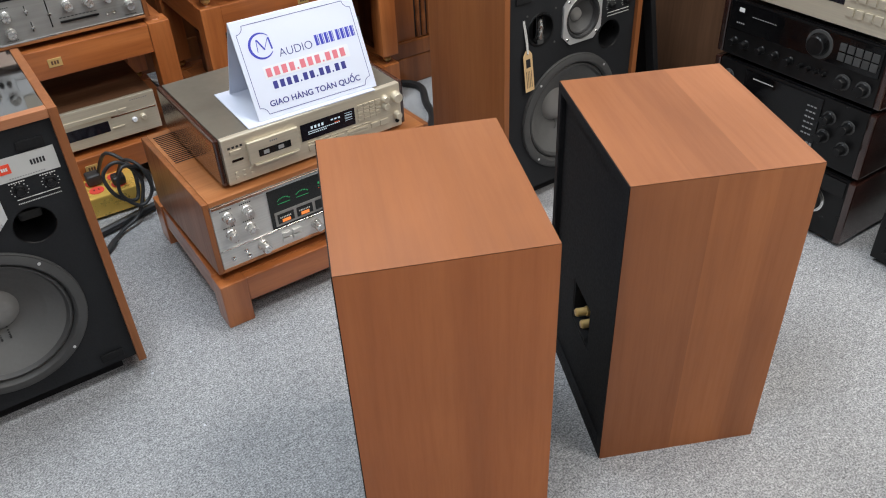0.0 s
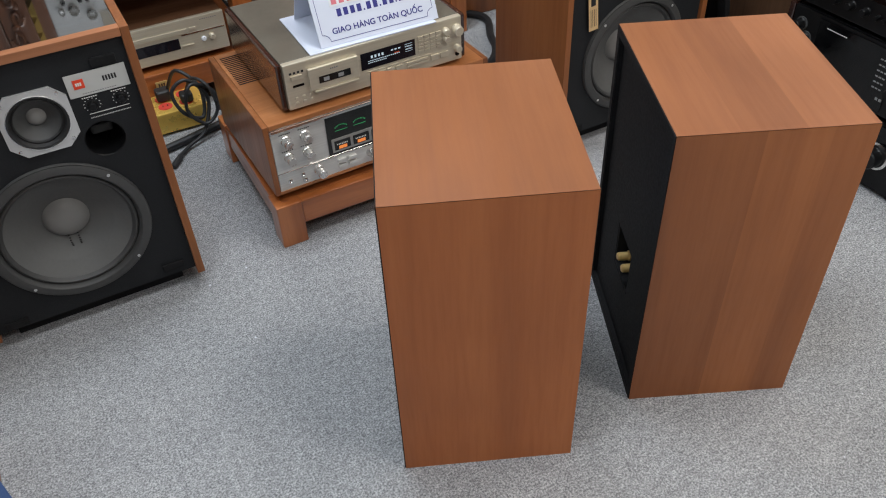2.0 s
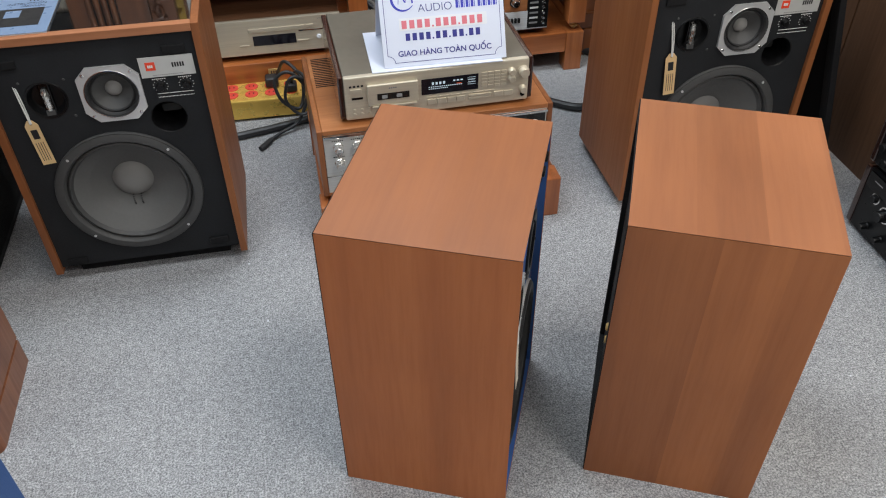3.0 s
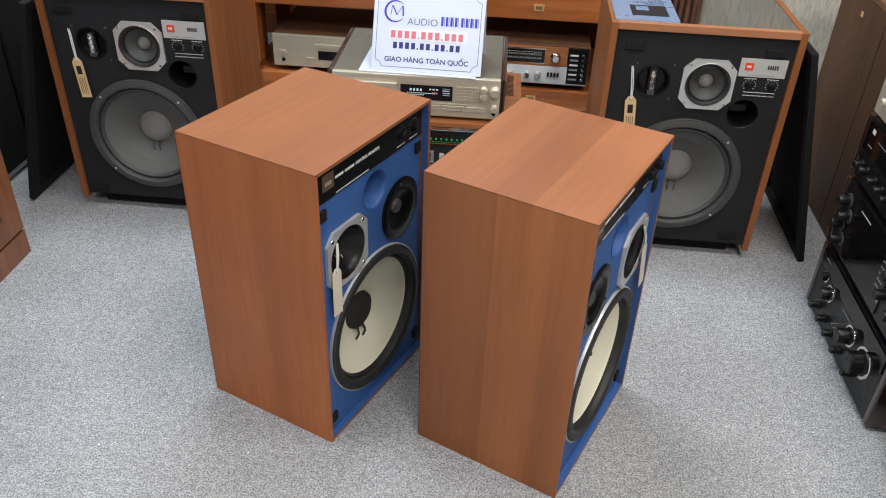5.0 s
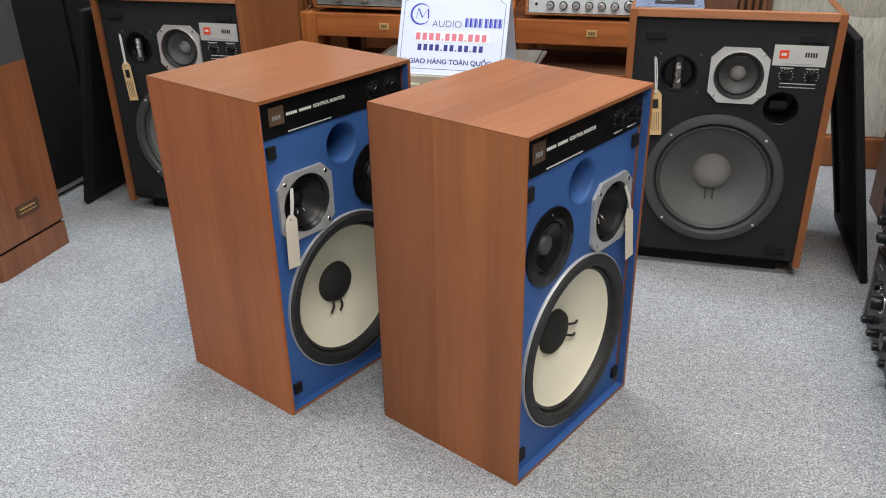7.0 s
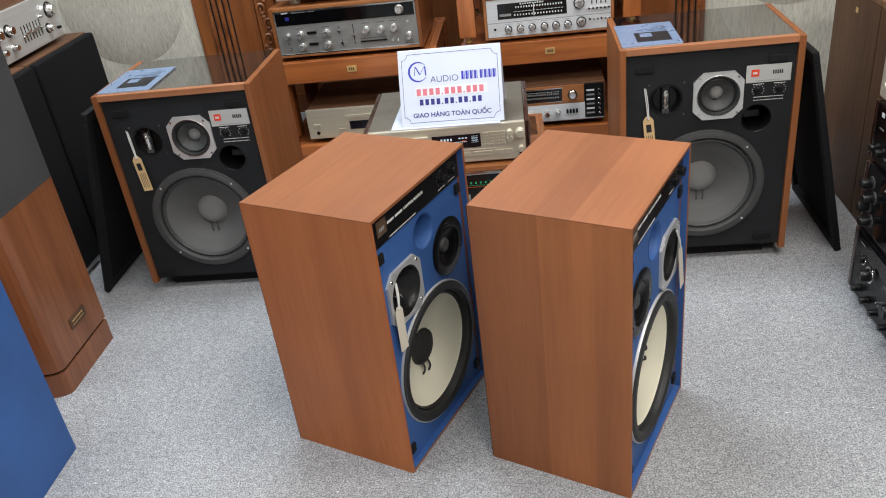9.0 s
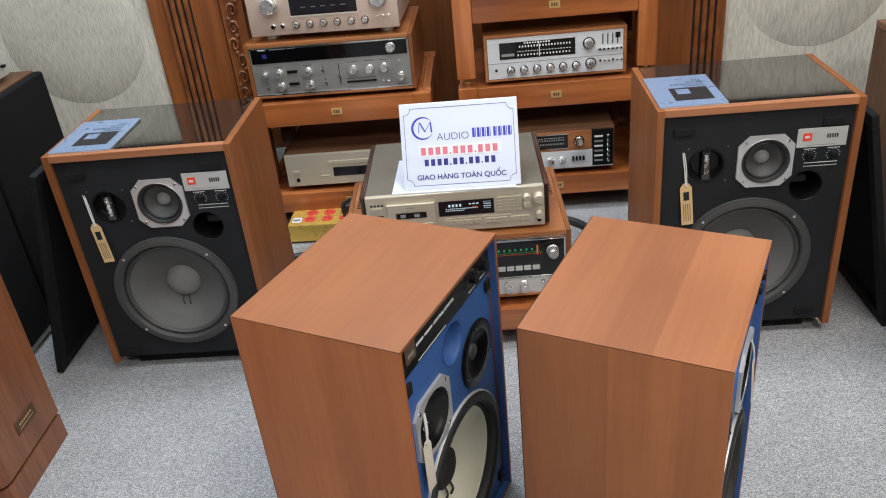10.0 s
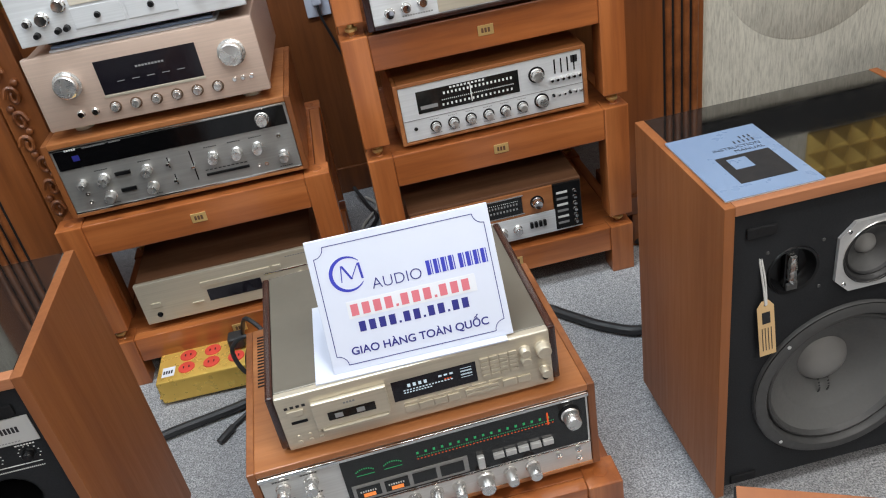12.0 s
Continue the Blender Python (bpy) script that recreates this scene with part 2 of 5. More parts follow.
print_white = plain("white_print", (0.72, 0.72, 0.70), 0.6, vary=0.03, relief=0.0)
print_grey = plain("grey_print", (0.25, 0.25, 0.25), 0.6, vary=0.03, relief=0.0)
red_badge = plain("red_badge", (0.75, 0.06, 0.02), 0.4, vary=0.03)
silver_plate = plain("silver_label_plate", (0.60, 0.60, 0.58), 0.4, 0.4, 0.04)
kraft = plain("kraft_card", (0.62, 0.42, 0.21), 0.8, vary=0.08, scale=120.0)
pale_tag = plain("pale_card", (0.60, 0.55, 0.46), 0.8, vary=0.06)
string_white = plain("white_string", (0.6, 0.6, 0.58), 0.9)
foil = plain("acoustic_lens_foil", (0.7, 0.7, 0.68), 0.25, 0.9, 0.2, scale=60.0, relief=0.5)
cable_black = plain("cable_rubber", (0.02, 0.021, 0.023), 0.5)
cable_white = plain("white_cable", (0.55, 0.54, 0.50), 0.6)
socket_red = plain("red_socket", (0.62, 0.06, 0.04), 0.45)
display_black = plain("display_glass", (0.010, 0.009, 0.013), 0.12, vary=0.1, relief=0.0)
dial_black = plain("dial_glass", (0.012, 0.013, 0.013), 0.10, vary=0.1, relief=0.0)
tower_cap = plain("dark_grey_cap", (0.045, 0.045, 0.048), 0.6, scale=200.0, relief=0.3)
cream_cloth = cloth("beige_grille_cloth", (0.60, 0.57, 0.49))
black_cloth = cloth("black_grille_cloth", (0.010, 0.010, 0.011), 500.0, 1.0)
wall_paint = plain("grey_wall_paint", (0.52, 0.51, 0.48), 0.8, scale=60.0, relief=0.2)
ceiling_paint = plain("ceiling_paint", (0.75, 0.75, 0.74), 0.9, scale=60.0, relief=0.1)
panel_wood = wood("wall_panelling", "z", rough=0.4, gloss=0.2, dark=(0.14, 0.042, 0.011), mid=(0.20, 0.064, 0.017), light=(0.26, 0.090, 0.026))
foam_gold = plain("gold_foam", (0.55, 0.36, 0.07), 0.8, scale=120.0, relief=0.3)
glow_green = glowing("green_dial_light", (0.05, 0.75, 0.25), 0.28)
glow_amber = glowing("amber_meter_light", (1.0, 0.28, 0.06), 0.9)
glow_red = glowing("red_pointer_light", (1.0, 0.12, 0.02), 0.6)
glow_white = glowing("display_segments", (0.75, 0.9, 1.0), 0.6)
lamp_face = glowing("lamp_diffuser", (0.95, 0.97, 1.0), 3.0)
grey_carpet = carpet()


# ---- building helpers ----
def thing(name, m, label, category, group="", kind=""):
    ob = new(name)
    ob.empty_display_size = 0.05
    ob.matrix_world = m
    return tagged(ob, label, category, group, kind)


def finish(name, bm, mat, smooth=False):
    me = bpy.data.meshes.new(name)
    bmesh.ops.recalc_face_normals(bm, faces=bm.faces)
    bm.to_mesh(me)
    bm.free()
    me.materials.append(mat)
    if smooth:
        for p in me.polygons:
            p.use_smooth = True
        me.set_sharp_from_angle(angle=radians(35))
    return me


def part(name, bm, mat, parent, label="", smooth=False, at=None):
    me = bm if isinstance(bm, bpy.types.Mesh) else finish(name, bm, mat, smooth)
    ob = new(name, me)
    if parent:
        ob.parent = parent
    if at:
        ob.matrix_local = at if isinstance(at, Matrix) else Matrix.Translation(at)
    return tagged(ob, label)


def box(x0, x1, y0, y1, z0, z1, bevel=0.0015, bm=None, seg=2):
    own = bmesh.new()
    bmesh.ops.create_cube(own, size=1)
    for v in own.verts:
        v.co = Vector((x0 + (v.co.x + 0.5) * (x1 - x0), y0 + (v.co.y + 0.5) * (y1 - y0), z0 + (v.co.z + 0.5) * (z1 - z0)))
    lim = 0.45 * min(abs(x1 - x0), abs(y1 - y0), abs(z1 - z0))
    if bevel:
        bmesh.ops.bevel(own, geom=own.edges[:], offset=min(bevel, lim), segments=seg, profile=0.6, affect="EDGES")
    return join(bm, own)


def join(bm, own):
    if bm is None:
        return own
    me = bpy.data.meshes.new("tmp")
    own.to_mesh(me)
    own.free()
    bm.from_mesh(me)
    bpy.data.meshes.remove(me)
    return bm


def lathe(profile, seg=48, bm=None, at=(0, 0, 0), wave=0.0, shape=None):
    """Turn a profile of (radius, y) round the local y axis."""
    own = bmesh.new()
    rings = []
    for r, y in profile:
        if r < 1e-6:
            rings.append([own.verts.new((at[0], at[1] + y, at[2]))])
        else:
            rings.append([own.verts.new((at[0] + r * math.cos(2 * math.pi * i / seg), at[1] + y, at[2] + r * math.sin(2 * math.pi * i / seg))) for i in range(seg)])
    for a, b in zip(rings, rings[1:]):
        for i in range(seg):
            j = (i + 1) % seg
            if len(a) == 1 and len(b) == 1:
                continue
            if len(a) == 1:
                own.faces.new((a[0], b[i], b[j]))
            elif len(b) == 1:
                own.faces.new((a[i], b[0], a[j]))
            else:
                own.faces.new((a[i], b[i], b[j], a[j]))
    return join(bm, own)


def plate_with_holes(w0, w1, z0, z1, y, thick, holes, seg=64):
    """A board in the xz plane with real round or many-sided holes; its front is at y."""
    own = bmesh.new()
    loops = [[(w0, z0), (w1, z0), (w1, z1), (w0, z1)]] + [[(cx + r * math.cos(2 * math.pi * (i + off) / n), cz + r * math.sin(2 * math.pi * (i + off) / n)) for i in range(n)] for cx, cz, r, n, off in [(h + (seg, 0.0))[:5] if len(h) == 3 else h for h in holes]]
    edges = []
    for lp in loops:
        vs = [own.verts.new((x, y, z)) for x, z in lp]
        edges += [own.edges.new((vs[i], vs[(i + 1) % len(vs)])) for i in range(len(vs))]
    bmesh.ops.triangle_fill(own, use_beauty=True, edges=edges, normal=(0, -1, 0))
    ext = bmesh.ops.extrude_face_region(own, geom=own.faces[:])
    bmesh.ops.translate(own, vec=(0, thick, 0), verts=[g for g in ext["geom"] if isinstance(g, bmesh.types.BMVert)])
    return own


def prism(outline, z0, z1, bm=None, bevel=0.0):
    """Upright prism over an outline in the xy plane."""
    own = bmesh.new()
    f = own.faces.new([own.verts.new((x, y, z0)) for x, y in outline])
    ext = bmesh.ops.extrude_face_region(own, geom=[f])
    bmesh.ops.translate(own, vec=(0, 0, z1 - z0), verts=[g for g in ext["geom"] if isinstance(g, bmesh.types.BMVert)])
    if bevel:
        bmesh.ops.bevel(own, geom=own.edges[:], offset=bevel, segments=2, affect="EDGES")
    return join(bm, own)


def face_prism(outline, y0, y1, bm=None, bevel=0.0):
    """Prism over an outline in the xz plane, from y0 to y1."""
    own = bmesh.new()
    f = own.faces.new([own.verts.new((x, y0, z)) for x, z in outline])
    ext = bmesh.ops.extrude_face_region(own, geom=[f])
    bmesh.ops.translate(own, vec=(0, y1 - y0, 0), verts=[g for g in ext["geom"] if isinstance(g, bmesh.types.BMVert)])
    if bevel:
        bmesh.ops.bevel(own, geom=own.edges[:], offset=bevel, segments=2, affect="EDGES")
    return join(bm, own)


def tube(points, r, seg=8, bm=None):
    """A round cord through points, smoothed."""
    pts = [Vector(p) for p in points]
    fine = []
    for i in range(len(pts) - 1):
        p0, p1, p2, p3 = pts[max(i - 1, 0)], pts[i], pts[i + 1], pts[min(i + 2, len(pts) - 1)]
        for k in range(6):
            t = k / 6
            fine.append(0.5 * ((2 * p1) + (p2 - p0) * t + (2 * p0 - 5 * p1 + 4 * p2 - p3) * t * t + (3 * p1 - p0 - 3 * p2 + p3) * t ** 3))
    fine.append(pts[-1])
    own = bmesh.new()
    rings = []
    for i, p in enumerate(fine):
        d = (fine[min(i + 1, len(fine) - 1)] - fine[max(i - 1, 0)]).normalized()
        q = d.to_track_quat("Z", "Y")
        rings.append([own.verts.new(p + q @ Vector((r * math.cos(2 * math.pi * k / seg), r * math.sin(2 * math.pi * k / seg), 0))) for k in range(seg)])
    for a, b in zip(rings, rings[1:]):
        for k in range(seg):
            own.faces.new((a[k], a[(k + 1) % seg], b[(k + 1) % seg], b[k]))
    own.faces.new(rings[0][::-1])
    own.faces.new(rings[-1])
    return join(bm, own)


def letters(text, size, mat, parent, at, label="", align="LEFT", bold=0.0, squeeze=1.0, name="lettering", width=0.0):
    """Flat writing that faces local -y."""
    cu = bpy.data.curves.new("txt", "FONT")
    cu.body, cu.size, cu.align_x, cu.offset, cu.extrude = text, size, align, bold, 0.0002
    tmp = bpy.data.objects.new("txt", cu)
    scene.collection.objects.link(tmp)
    me = bpy.data.meshes.new_from_object(tmp)
    bpy.data.objects.remove(tmp)
    if width:
        xs = [v.co.x for v in me.vertices]
        squeeze = width / (max(xs) - min(xs))
    me.materials.clear()
    me.materials.append(mat)
    m = (at if isinstance(at, Matrix) else Matrix.Translation(at)) @ pose(0, 0, 0, 90, 0, 0) @ Matrix.Diagonal((squeeze, 1, 1, 1))
    return part(name, me, mat, parent, label, at=m)


CACHE = {}


def shared(key, make):
    if key not in CACHE:
        CACHE[key] = make()
    return CACHE[key]


def knob(parent, a, b, r, h, mat, y=0.0, base=None, name="knob"):
    """A turned knob with a skirt, chamfer and pointer groove, axis along -y."""
    def make():
        bm = lathe([(r * 1.08, 0), (r * 1.08, -h * 0.12), (r * 0.94, -h * 0.2), (r * 0.9, -h * 0.9), (r * 0.8, -h), (r * 0.3, -h * 0.985), (0, -h * 0.985)], 24)
        box(-r * 0.06, r * 0.06, -h * 1.01, -h * 0.95, r * 0.2, r * 0.8, 0, bm)
        return finish("knob", bm, mat, True)
    ob = part(name, shared(("knob", r, h, mat.name), make), mat, parent, at=(a, y, b))
    if base:
        part("knob_ring", shared(("ring", r, base.name), lambda: finish("knob_ring", lathe([(r * 1.35, 0), (r * 1.32, -0.002), (r * 1.05, -0.0025), (r * 1.0, 0)], 24), base, True)), base, ob)
    return ob


def button(parent, a0, a1, b0, b1, mat, y=0.0, d=0.003, name="button", label=""):
    w, hh = round(a1 - a0, 5), round(b1 - b0, 5)
    me = shared(("btn", w, hh, d, mat.name), lambda: finish("button", box(0, w, -d, 0, 0, hh, min(0.0008, d * 0.4)), mat))
    return part(name, me, mat, parent, label, at=(a0, y, b0))


def bars(parent, a0, a1, b0, b1, n, mat, y, gap=0.3, name="print_bars"):
    """A run of unreadable print as n small bars."""
    bm = bmesh.new()
    w = (a1 - a0) / n
    for i in range(n):
        box(a0 + i * w, a0 + (i + 1 - gap) * w, y - 0.0004, y, b0, b1, 0, bm)
    return part(name, bm, mat, parent)

# ---- the room ----
X0, X1, Y0, Y1 = -1.75, 2.75, -2.6, 2.95


def setting(name, bm, mat, label, category):
    ob = new(name, finish(name, bm, mat))
    return tagged(ob, label, category, kind="structure")


setting("floor", box(X0 - 0.1, X1 + 0.1, Y0 - 0.1, Y1 + 0.1, -0.05, 0, 0), grey_carpet, "speckled grey short-pile carpet over the whole floor", "floor")
seam = bmesh.new()
for k in range(14):
    x0, y0 = 0.622 - 0.0022 * k + 0.001 * (k % 3), 0.66 - 0.014 * k
    box(x0, x0 + 0.0011, y0 - 0.0125, y0, 0.0, 0.0004, 0, seam)
FLOOR = bpy.data.objects["floor"]
part("carpet_seam", seam, cap_grey, FLOOR)
setting("ceiling", box(X0, X1, Y0, Y1, CEIL, CEIL + 0.1, 0), ceiling_paint, "plain white painted ceiling", "ceiling")
setting("wall_north", box(X0, X1, Y1, Y1 + 0.12, 0, CEIL, 0), panel_wood, "reddish-brown wood-panelled back wall of the shop", "wall")
setting("wall_south", box(X0, X1, Y0 - 0.12, Y0, 0, CEIL, 0), wall_paint, "plain pale grey painted wall", "wall")
setting("wall_west", box(X0 - 0.12, X0, Y0 - 0.12, Y1 + 0.12, 0, CEIL, 0), wall_paint, "plain pale grey painted side wall", "wall")
setting("wall_east", box(X1, X1 + 0.12, Y0 - 0.12, Y1 + 0.12, 0, CEIL, 0), wall_paint, "plain pale grey painted side wall", "wall")
setting("baseboard", box(X0, X1, Y1 - 0.015, Y1 - 0.002, 0, 0.09, 0.003), pillar_wood, "dark wooden baseboard along the back wall", "baseboard")
for lx, ly, lp, lc in LAMPS:
    cl = thing("ceiling_light", pose(lx, ly, CEIL), "flat white rectangular LED panel on the ceiling", "ceiling light", "ceiling panels")
    bm = box(-0.62, 0.62, -0.32, -0.29, -0.03, -0.001, 0.002)
    box(-0.62, 0.62, 0.29, 0.32, -0.03, -0.001, 0.002, bm)
    box(-0.62, -0.59, -0.289, 0.289, -0.03, -0.001, 0.002, bm)
    box(0.59, 0.62, -0.289, 0.289, -0.03, -0.001, 0.002, bm)
    part("frame", bm, whitealu, cl)
    part("diffuser", box(-0.588, 0.588, -0.288, 0.288, -0.02, -0.004, 0), lamp_face, cl)


# ---- studio monitors in the middle of the floor ----
MW, MD, MH, MT, RIM = 0.362, 0.298, 0.597, 0.017, 0.006


def octagon(cx, cz, h, c):
    return [(cx - h + c, cz - h), (cx + h - c, cz - h), (cx + h, cz - h + c), (cx + h, cz + h - c), (cx + h - c, cz + h), (cx - h + c, cz + h), (cx - h, cz + h - c), (cx - h, cz - h + c)]


def ring_plate(outline, cx, cz, r, y0, y1, seg=48):
    """A flat frame: a many-sided outline with a round hole, from y0 back to y1."""
    own = bmesh.new()
    edges = []
    for lp in (outline, [(cx + r * math.cos(2 * math.pi * i / seg), cz + r * math.sin(2 * math.pi * i / seg)) for i in range(seg)]):
        vs = [own.verts.new((x, y0, z)) for x, z in lp]
        edges += [own.edges.new((vs[i], vs[(i + 1) % len(vs)])) for i in range(len(vs))]
    bmesh.ops.triangle_fill(own, use_beauty=True, edges=edges, normal=(0, -1, 0))
    ext = bmesh.ops.extrude_face_region(own, geom=own.faces[:])
    bmesh.ops.translate(own, vec=(0, y1 - y0, 0), verts=[g for g in ext["geom"] if isinstance(g, bmesh.types.BMVert)])
    return own


def ribbed(r0, r1, y0, y1, n, amp):
    return [(r0 + (r1 - r0) * i / n, y0 + (y1 - y0) * (i / n) ** 0.9 + (amp if i % 2 else 0)) for i in range(n + 1)]


def screw(parent, a, b, y, r=0.0035, mat=None):
    m = mat or chrome
    return part("screw", shared(("screw", r, m.name), lambda: finish("screw", lathe([(r, 0), (r * 0.8, -0.0012), (r * 0.25, -0.0014), (0, -0.0008)], 12), m, True)), m, parent, at=(a, y, b))


def monitor(m, mirrored, label, upright, across):
    t = thing("studio_monitor", m, label, "loudspeaker", "blue monitors")
    u = (lambda a: MW - a) if mirrored else (lambda a: a)
    yb = 0.014
    for sd, x0, x1 in ((0, 0.0, MT), (1, MW, MW - MT)):
        rimx = x0 + (RIM if x1 > x0 else -RIM)
        sp = face_prism([(x0, 0), (x1, 0), (x1, MH - MT), (x0, MH - 0.0006)] if sd == 0 else [(x0, 0), (x0, MH - 0.0006), (x1, MH - MT), (x1, 0)], yb, MD)
        face_prism([(x0, 0), (rimx, RIM), (rimx, MH - RIM), (x0, MH - 0.0006)] if sd == 0 else [(x0, 0), (x0, MH - 0.0006), (rimx, MH - RIM), (rimx, RIM)], 0, yb, sp)
        part("side_panel", sp, upright, t)
    tp = face_prism([(0.0006, MH), (MT + 0.0006, MH - MT), (MW - MT - 0.0006, MH - MT), (MW - 0.0006, MH)], yb, MD)
    face_prism([(0.0006, MH), (RIM + 0.0006, MH - RIM), (MW - RIM - 0.0006, MH - RIM), (MW - 0.0006, MH)], 0, yb, tp)
    part("top_panel", tp, across, t)
    bp_ = box(MT, MW - MT, yb + 0.001, MD - 0.001, 0.0005, MT, 0)
    face_prism([(0.001, 0.0005), (MW - 0.001, 0.0005), (MW - RIM, RIM), (RIM, RIM)], 0.0003, yb, bp_)
    part("bottom_panel", bp_, across, t)
    part("back_panel", plate_with_holes(MT, MW - MT, MT, MH - MT, MD - 0.016, 0.008, [(MW * 0.5, 0.20, 0.070, 4, 0.5)]), black_matt, t, "recessed black back board")
    cup = box(MW * 0.5 - 0.05, MW * 0.5 + 0.05, MD - 0.060, MD - 0.056, 0.15, 0.25, 0)
    for x in (-0.047, 0.047):
        box(MW * 0.5 + x - 0.003, MW * 0.5 + x + 0.003, MD - 0.056, MD - 0.009, 0.15, 0.25, 0, cup)
    for z in (0.153, 0.247):
        box(MW * 0.5 - 0.044, MW * 0.5 + 0.044, MD - 0.056, MD - 0.009, z - 0.003, z + 0.003, 0, cup)
    tc = part("terminal_cup", cup, black_matt, t)
    for dx in (-0.017, 0.017):
        post = bmesh.new()
        lathe([(0, 0.054), (0.006, 0.054), (0.0085, 0.051), (0.0085, 0.034), (0.0105, 0.032), (0.0105, 0.016), (0.006, 0.012), (0.006, 0)], 20, post)
        part("binding_post", post, brass, tc, "gold-plated binding post", True, at=(MW * 0.5 + dx, MD - 0.056, 0.19))
    rim = box(0.0008, MT, MD, MD + 0.0018, 0.001, MH - 0.001, 0)
    box(MW - MT, MW - 0.0008, MD, MD + 0.0018, 0.001, MH - 0.001, 0, rim)
    box(MT, MW - MT, MD, MD + 0.0018, 0.001, MT, 0, rim)
    box(MT, MW - MT, MD, MD + 0.0018, MH - MT, MH - 0.001, 0, rim)
    box(MT, MW - MT, MD - 0.0078, MD, MT, MT + 0.0015, 0, rim)
    box(MT, MT + 0.0015, MD - 0.0078, MD, MT + 0.002, MH - MT - 0.001, 0, rim)
    box(MW - MT - 0.0015, MW - MT, MD - 0.0078, MD, MT + 0.002, MH - MT - 0.001, 0, rim)
    part("back_edge", rim, black_matt, t, "black painted back edges")
    holes = [(u(0.187), 0.480, 0.036), (u(0.272), 0.400, 0.045), (u(0.092), 0.398, 0.054), (0.183, 0.188, 0.146)]
    part("baffle", plate_with_holes(RIM + 0.0004, MW - RIM - 0.0004, RIM + 0.0004, MH - RIM - 0.0004, yb, 0.0135, holes), blue_paint, t, "blue painted front baffle")
    lip = box(RIM + 0.0015, MW - RIM - 0.0015, 0.001, yb, RIM, RIM + 0.0015, 0)
    box(RIM, RIM + 0.0015, 0.001, yb, RIM, MH - RIM - 0.001, 0, lip)
    box(MW - RIM - 0.0015, MW - RIM, 0.001, yb, RIM, MH - RIM - 0.001, 0, lip)
    part("inner_lip", lip, blue_paint, t)
    # name strip with badge and two attenuator knobs
    st = part("name_strip", box(0.0085, MW - 0.015, yb - 0.003, yb - 0.0002, 0.528, 0.588, 0.0006), black_satin, t, "black strip with white print")
    ys = yb - 0.003
    part("badge", box(0.030, 0.061, ys - 0.002, ys, 0.548, 0.578, 0.0006), bronze, st)
    bars(st, 0.036, 0.055, 0.557, 0.564, 3, print_grey, ys - 0.002)
    bars(st, 0.067, 0.091, 0.5585, 0.5632, 5, print_white, ys, 0.25)
    bars(st, 0.095, 0.122, 0.5585, 0.5632, 7, print_white, ys, 0.25)
    letters("CONTROL MONITOR", 0.0078, print_white, st, (0.126, ys - 0.0003, 0.5585), bold=0.0002, width=0.074)
    bars(st, 0.068, 0.166, 0.5310, 0.5330, 24, print_white, ys, 0.35)
    for k in (0.272, 0.316):
        kb = knob(st, k, 0.557, 0.0105, 0.012, black_satin, ys)
        bm = bmesh.new()
        for i in range(11):
            an = radians(-50 + i * 28)
            lathe([(0.0007, 0), (0, -0.0004)], 6, bm, (k + 0.0155 * math.cos(an), ys - 0.0003, 0.557 + 0.0155 * math.sin(an)))
        part("dial_marks", bm, print_white, st)
        bars(st, k - 0.014, k + 0.014, 0.5345, 0.5365, 8, print_white, ys)
    # bass port
    part("port", lathe([(0.0385, -0.001), (0.036, 0.001), (0.034, 0.006), (0.034, 0.075), (0.0, 0.075)], 40), blue_paint, t, smooth=True, at=(u(0.187), yb, 0.480))
    # cone tweeter on a black plate
    tw = part("tweeter", lathe([(0.0635, 0.0), (0.0635, -0.003), (0.0615, -0.004), (0.045, -0.004), (0.043, -0.002), (0.040, 0.001), (0.037, 0.0), (0.034, 0.002), (0.018, 0.008), (0.016, 0.009)], 44), black_satin, t, "round black tweeter", True, at=(u(0.272), yb, 0.400))
    part("dust_cap", lathe([(0.0165, 0.009), (0.014, 0.004), (0.008, 0.0015), (0, 0.001)], 28), gasket_grey, tw, smooth=True)
    for i in range(3):
        an = radians(90 + 120 * i)
        screw(tw, 0.055 * math.cos(an), 0.052 * math.sin(an), -0.004, 0.003, black_gloss)
    # midrange in a cast octagonal frame
    mx = u(0.092)
    md = part("midrange", ring_plate(octagon(0, 0, 0.061, 0.021), 0, 0, 0.0525, -0.006, 0.0), steel, t, "midrange driver in a cast silver frame", at=(mx, yb, 0.398))
    part("cone", lathe([(0.0535, -0.001), (0.052, -0.005), (0.049, -0.002), (0.046, 0.002), (0.044, 0.0)] + ribbed(0.042, 0.016, 0.003, 0.026, 10, 0.0004), 44), black_satin, md, smooth=True)
    part("dust_cap", lathe([(0.0165, 0.027), (0.013, 0.021), (0.007, 0.0175), (0, 0.0165)], 24), black_matt, md, smooth=True)
    for sx in (-1, 1):
        for sz in (-1, 1):
            screw(md, 0.046 * sx, 0.046 * sz, -0.006, 0.0042)
        lead = tube([(0.006 * sx, 0.024, -0.012), (0.007 * sx, 0.016, -0.018), (0.008 * sx, 0.014, -0.024)], 0.0014, 6)
        part("lead", lead, chrome, md)
    # woofer
    wf = part("woofer", lathe([(0.157, 0.0), (0.157, -0.0035), (0.1564, -0.005), (0.1548, -0.005), (0.1535, -0.004), (0.1535, 0.0)], 72), steel, t, "large woofer with a cream paper cone", True, at=(0.183, yb, 0.188))
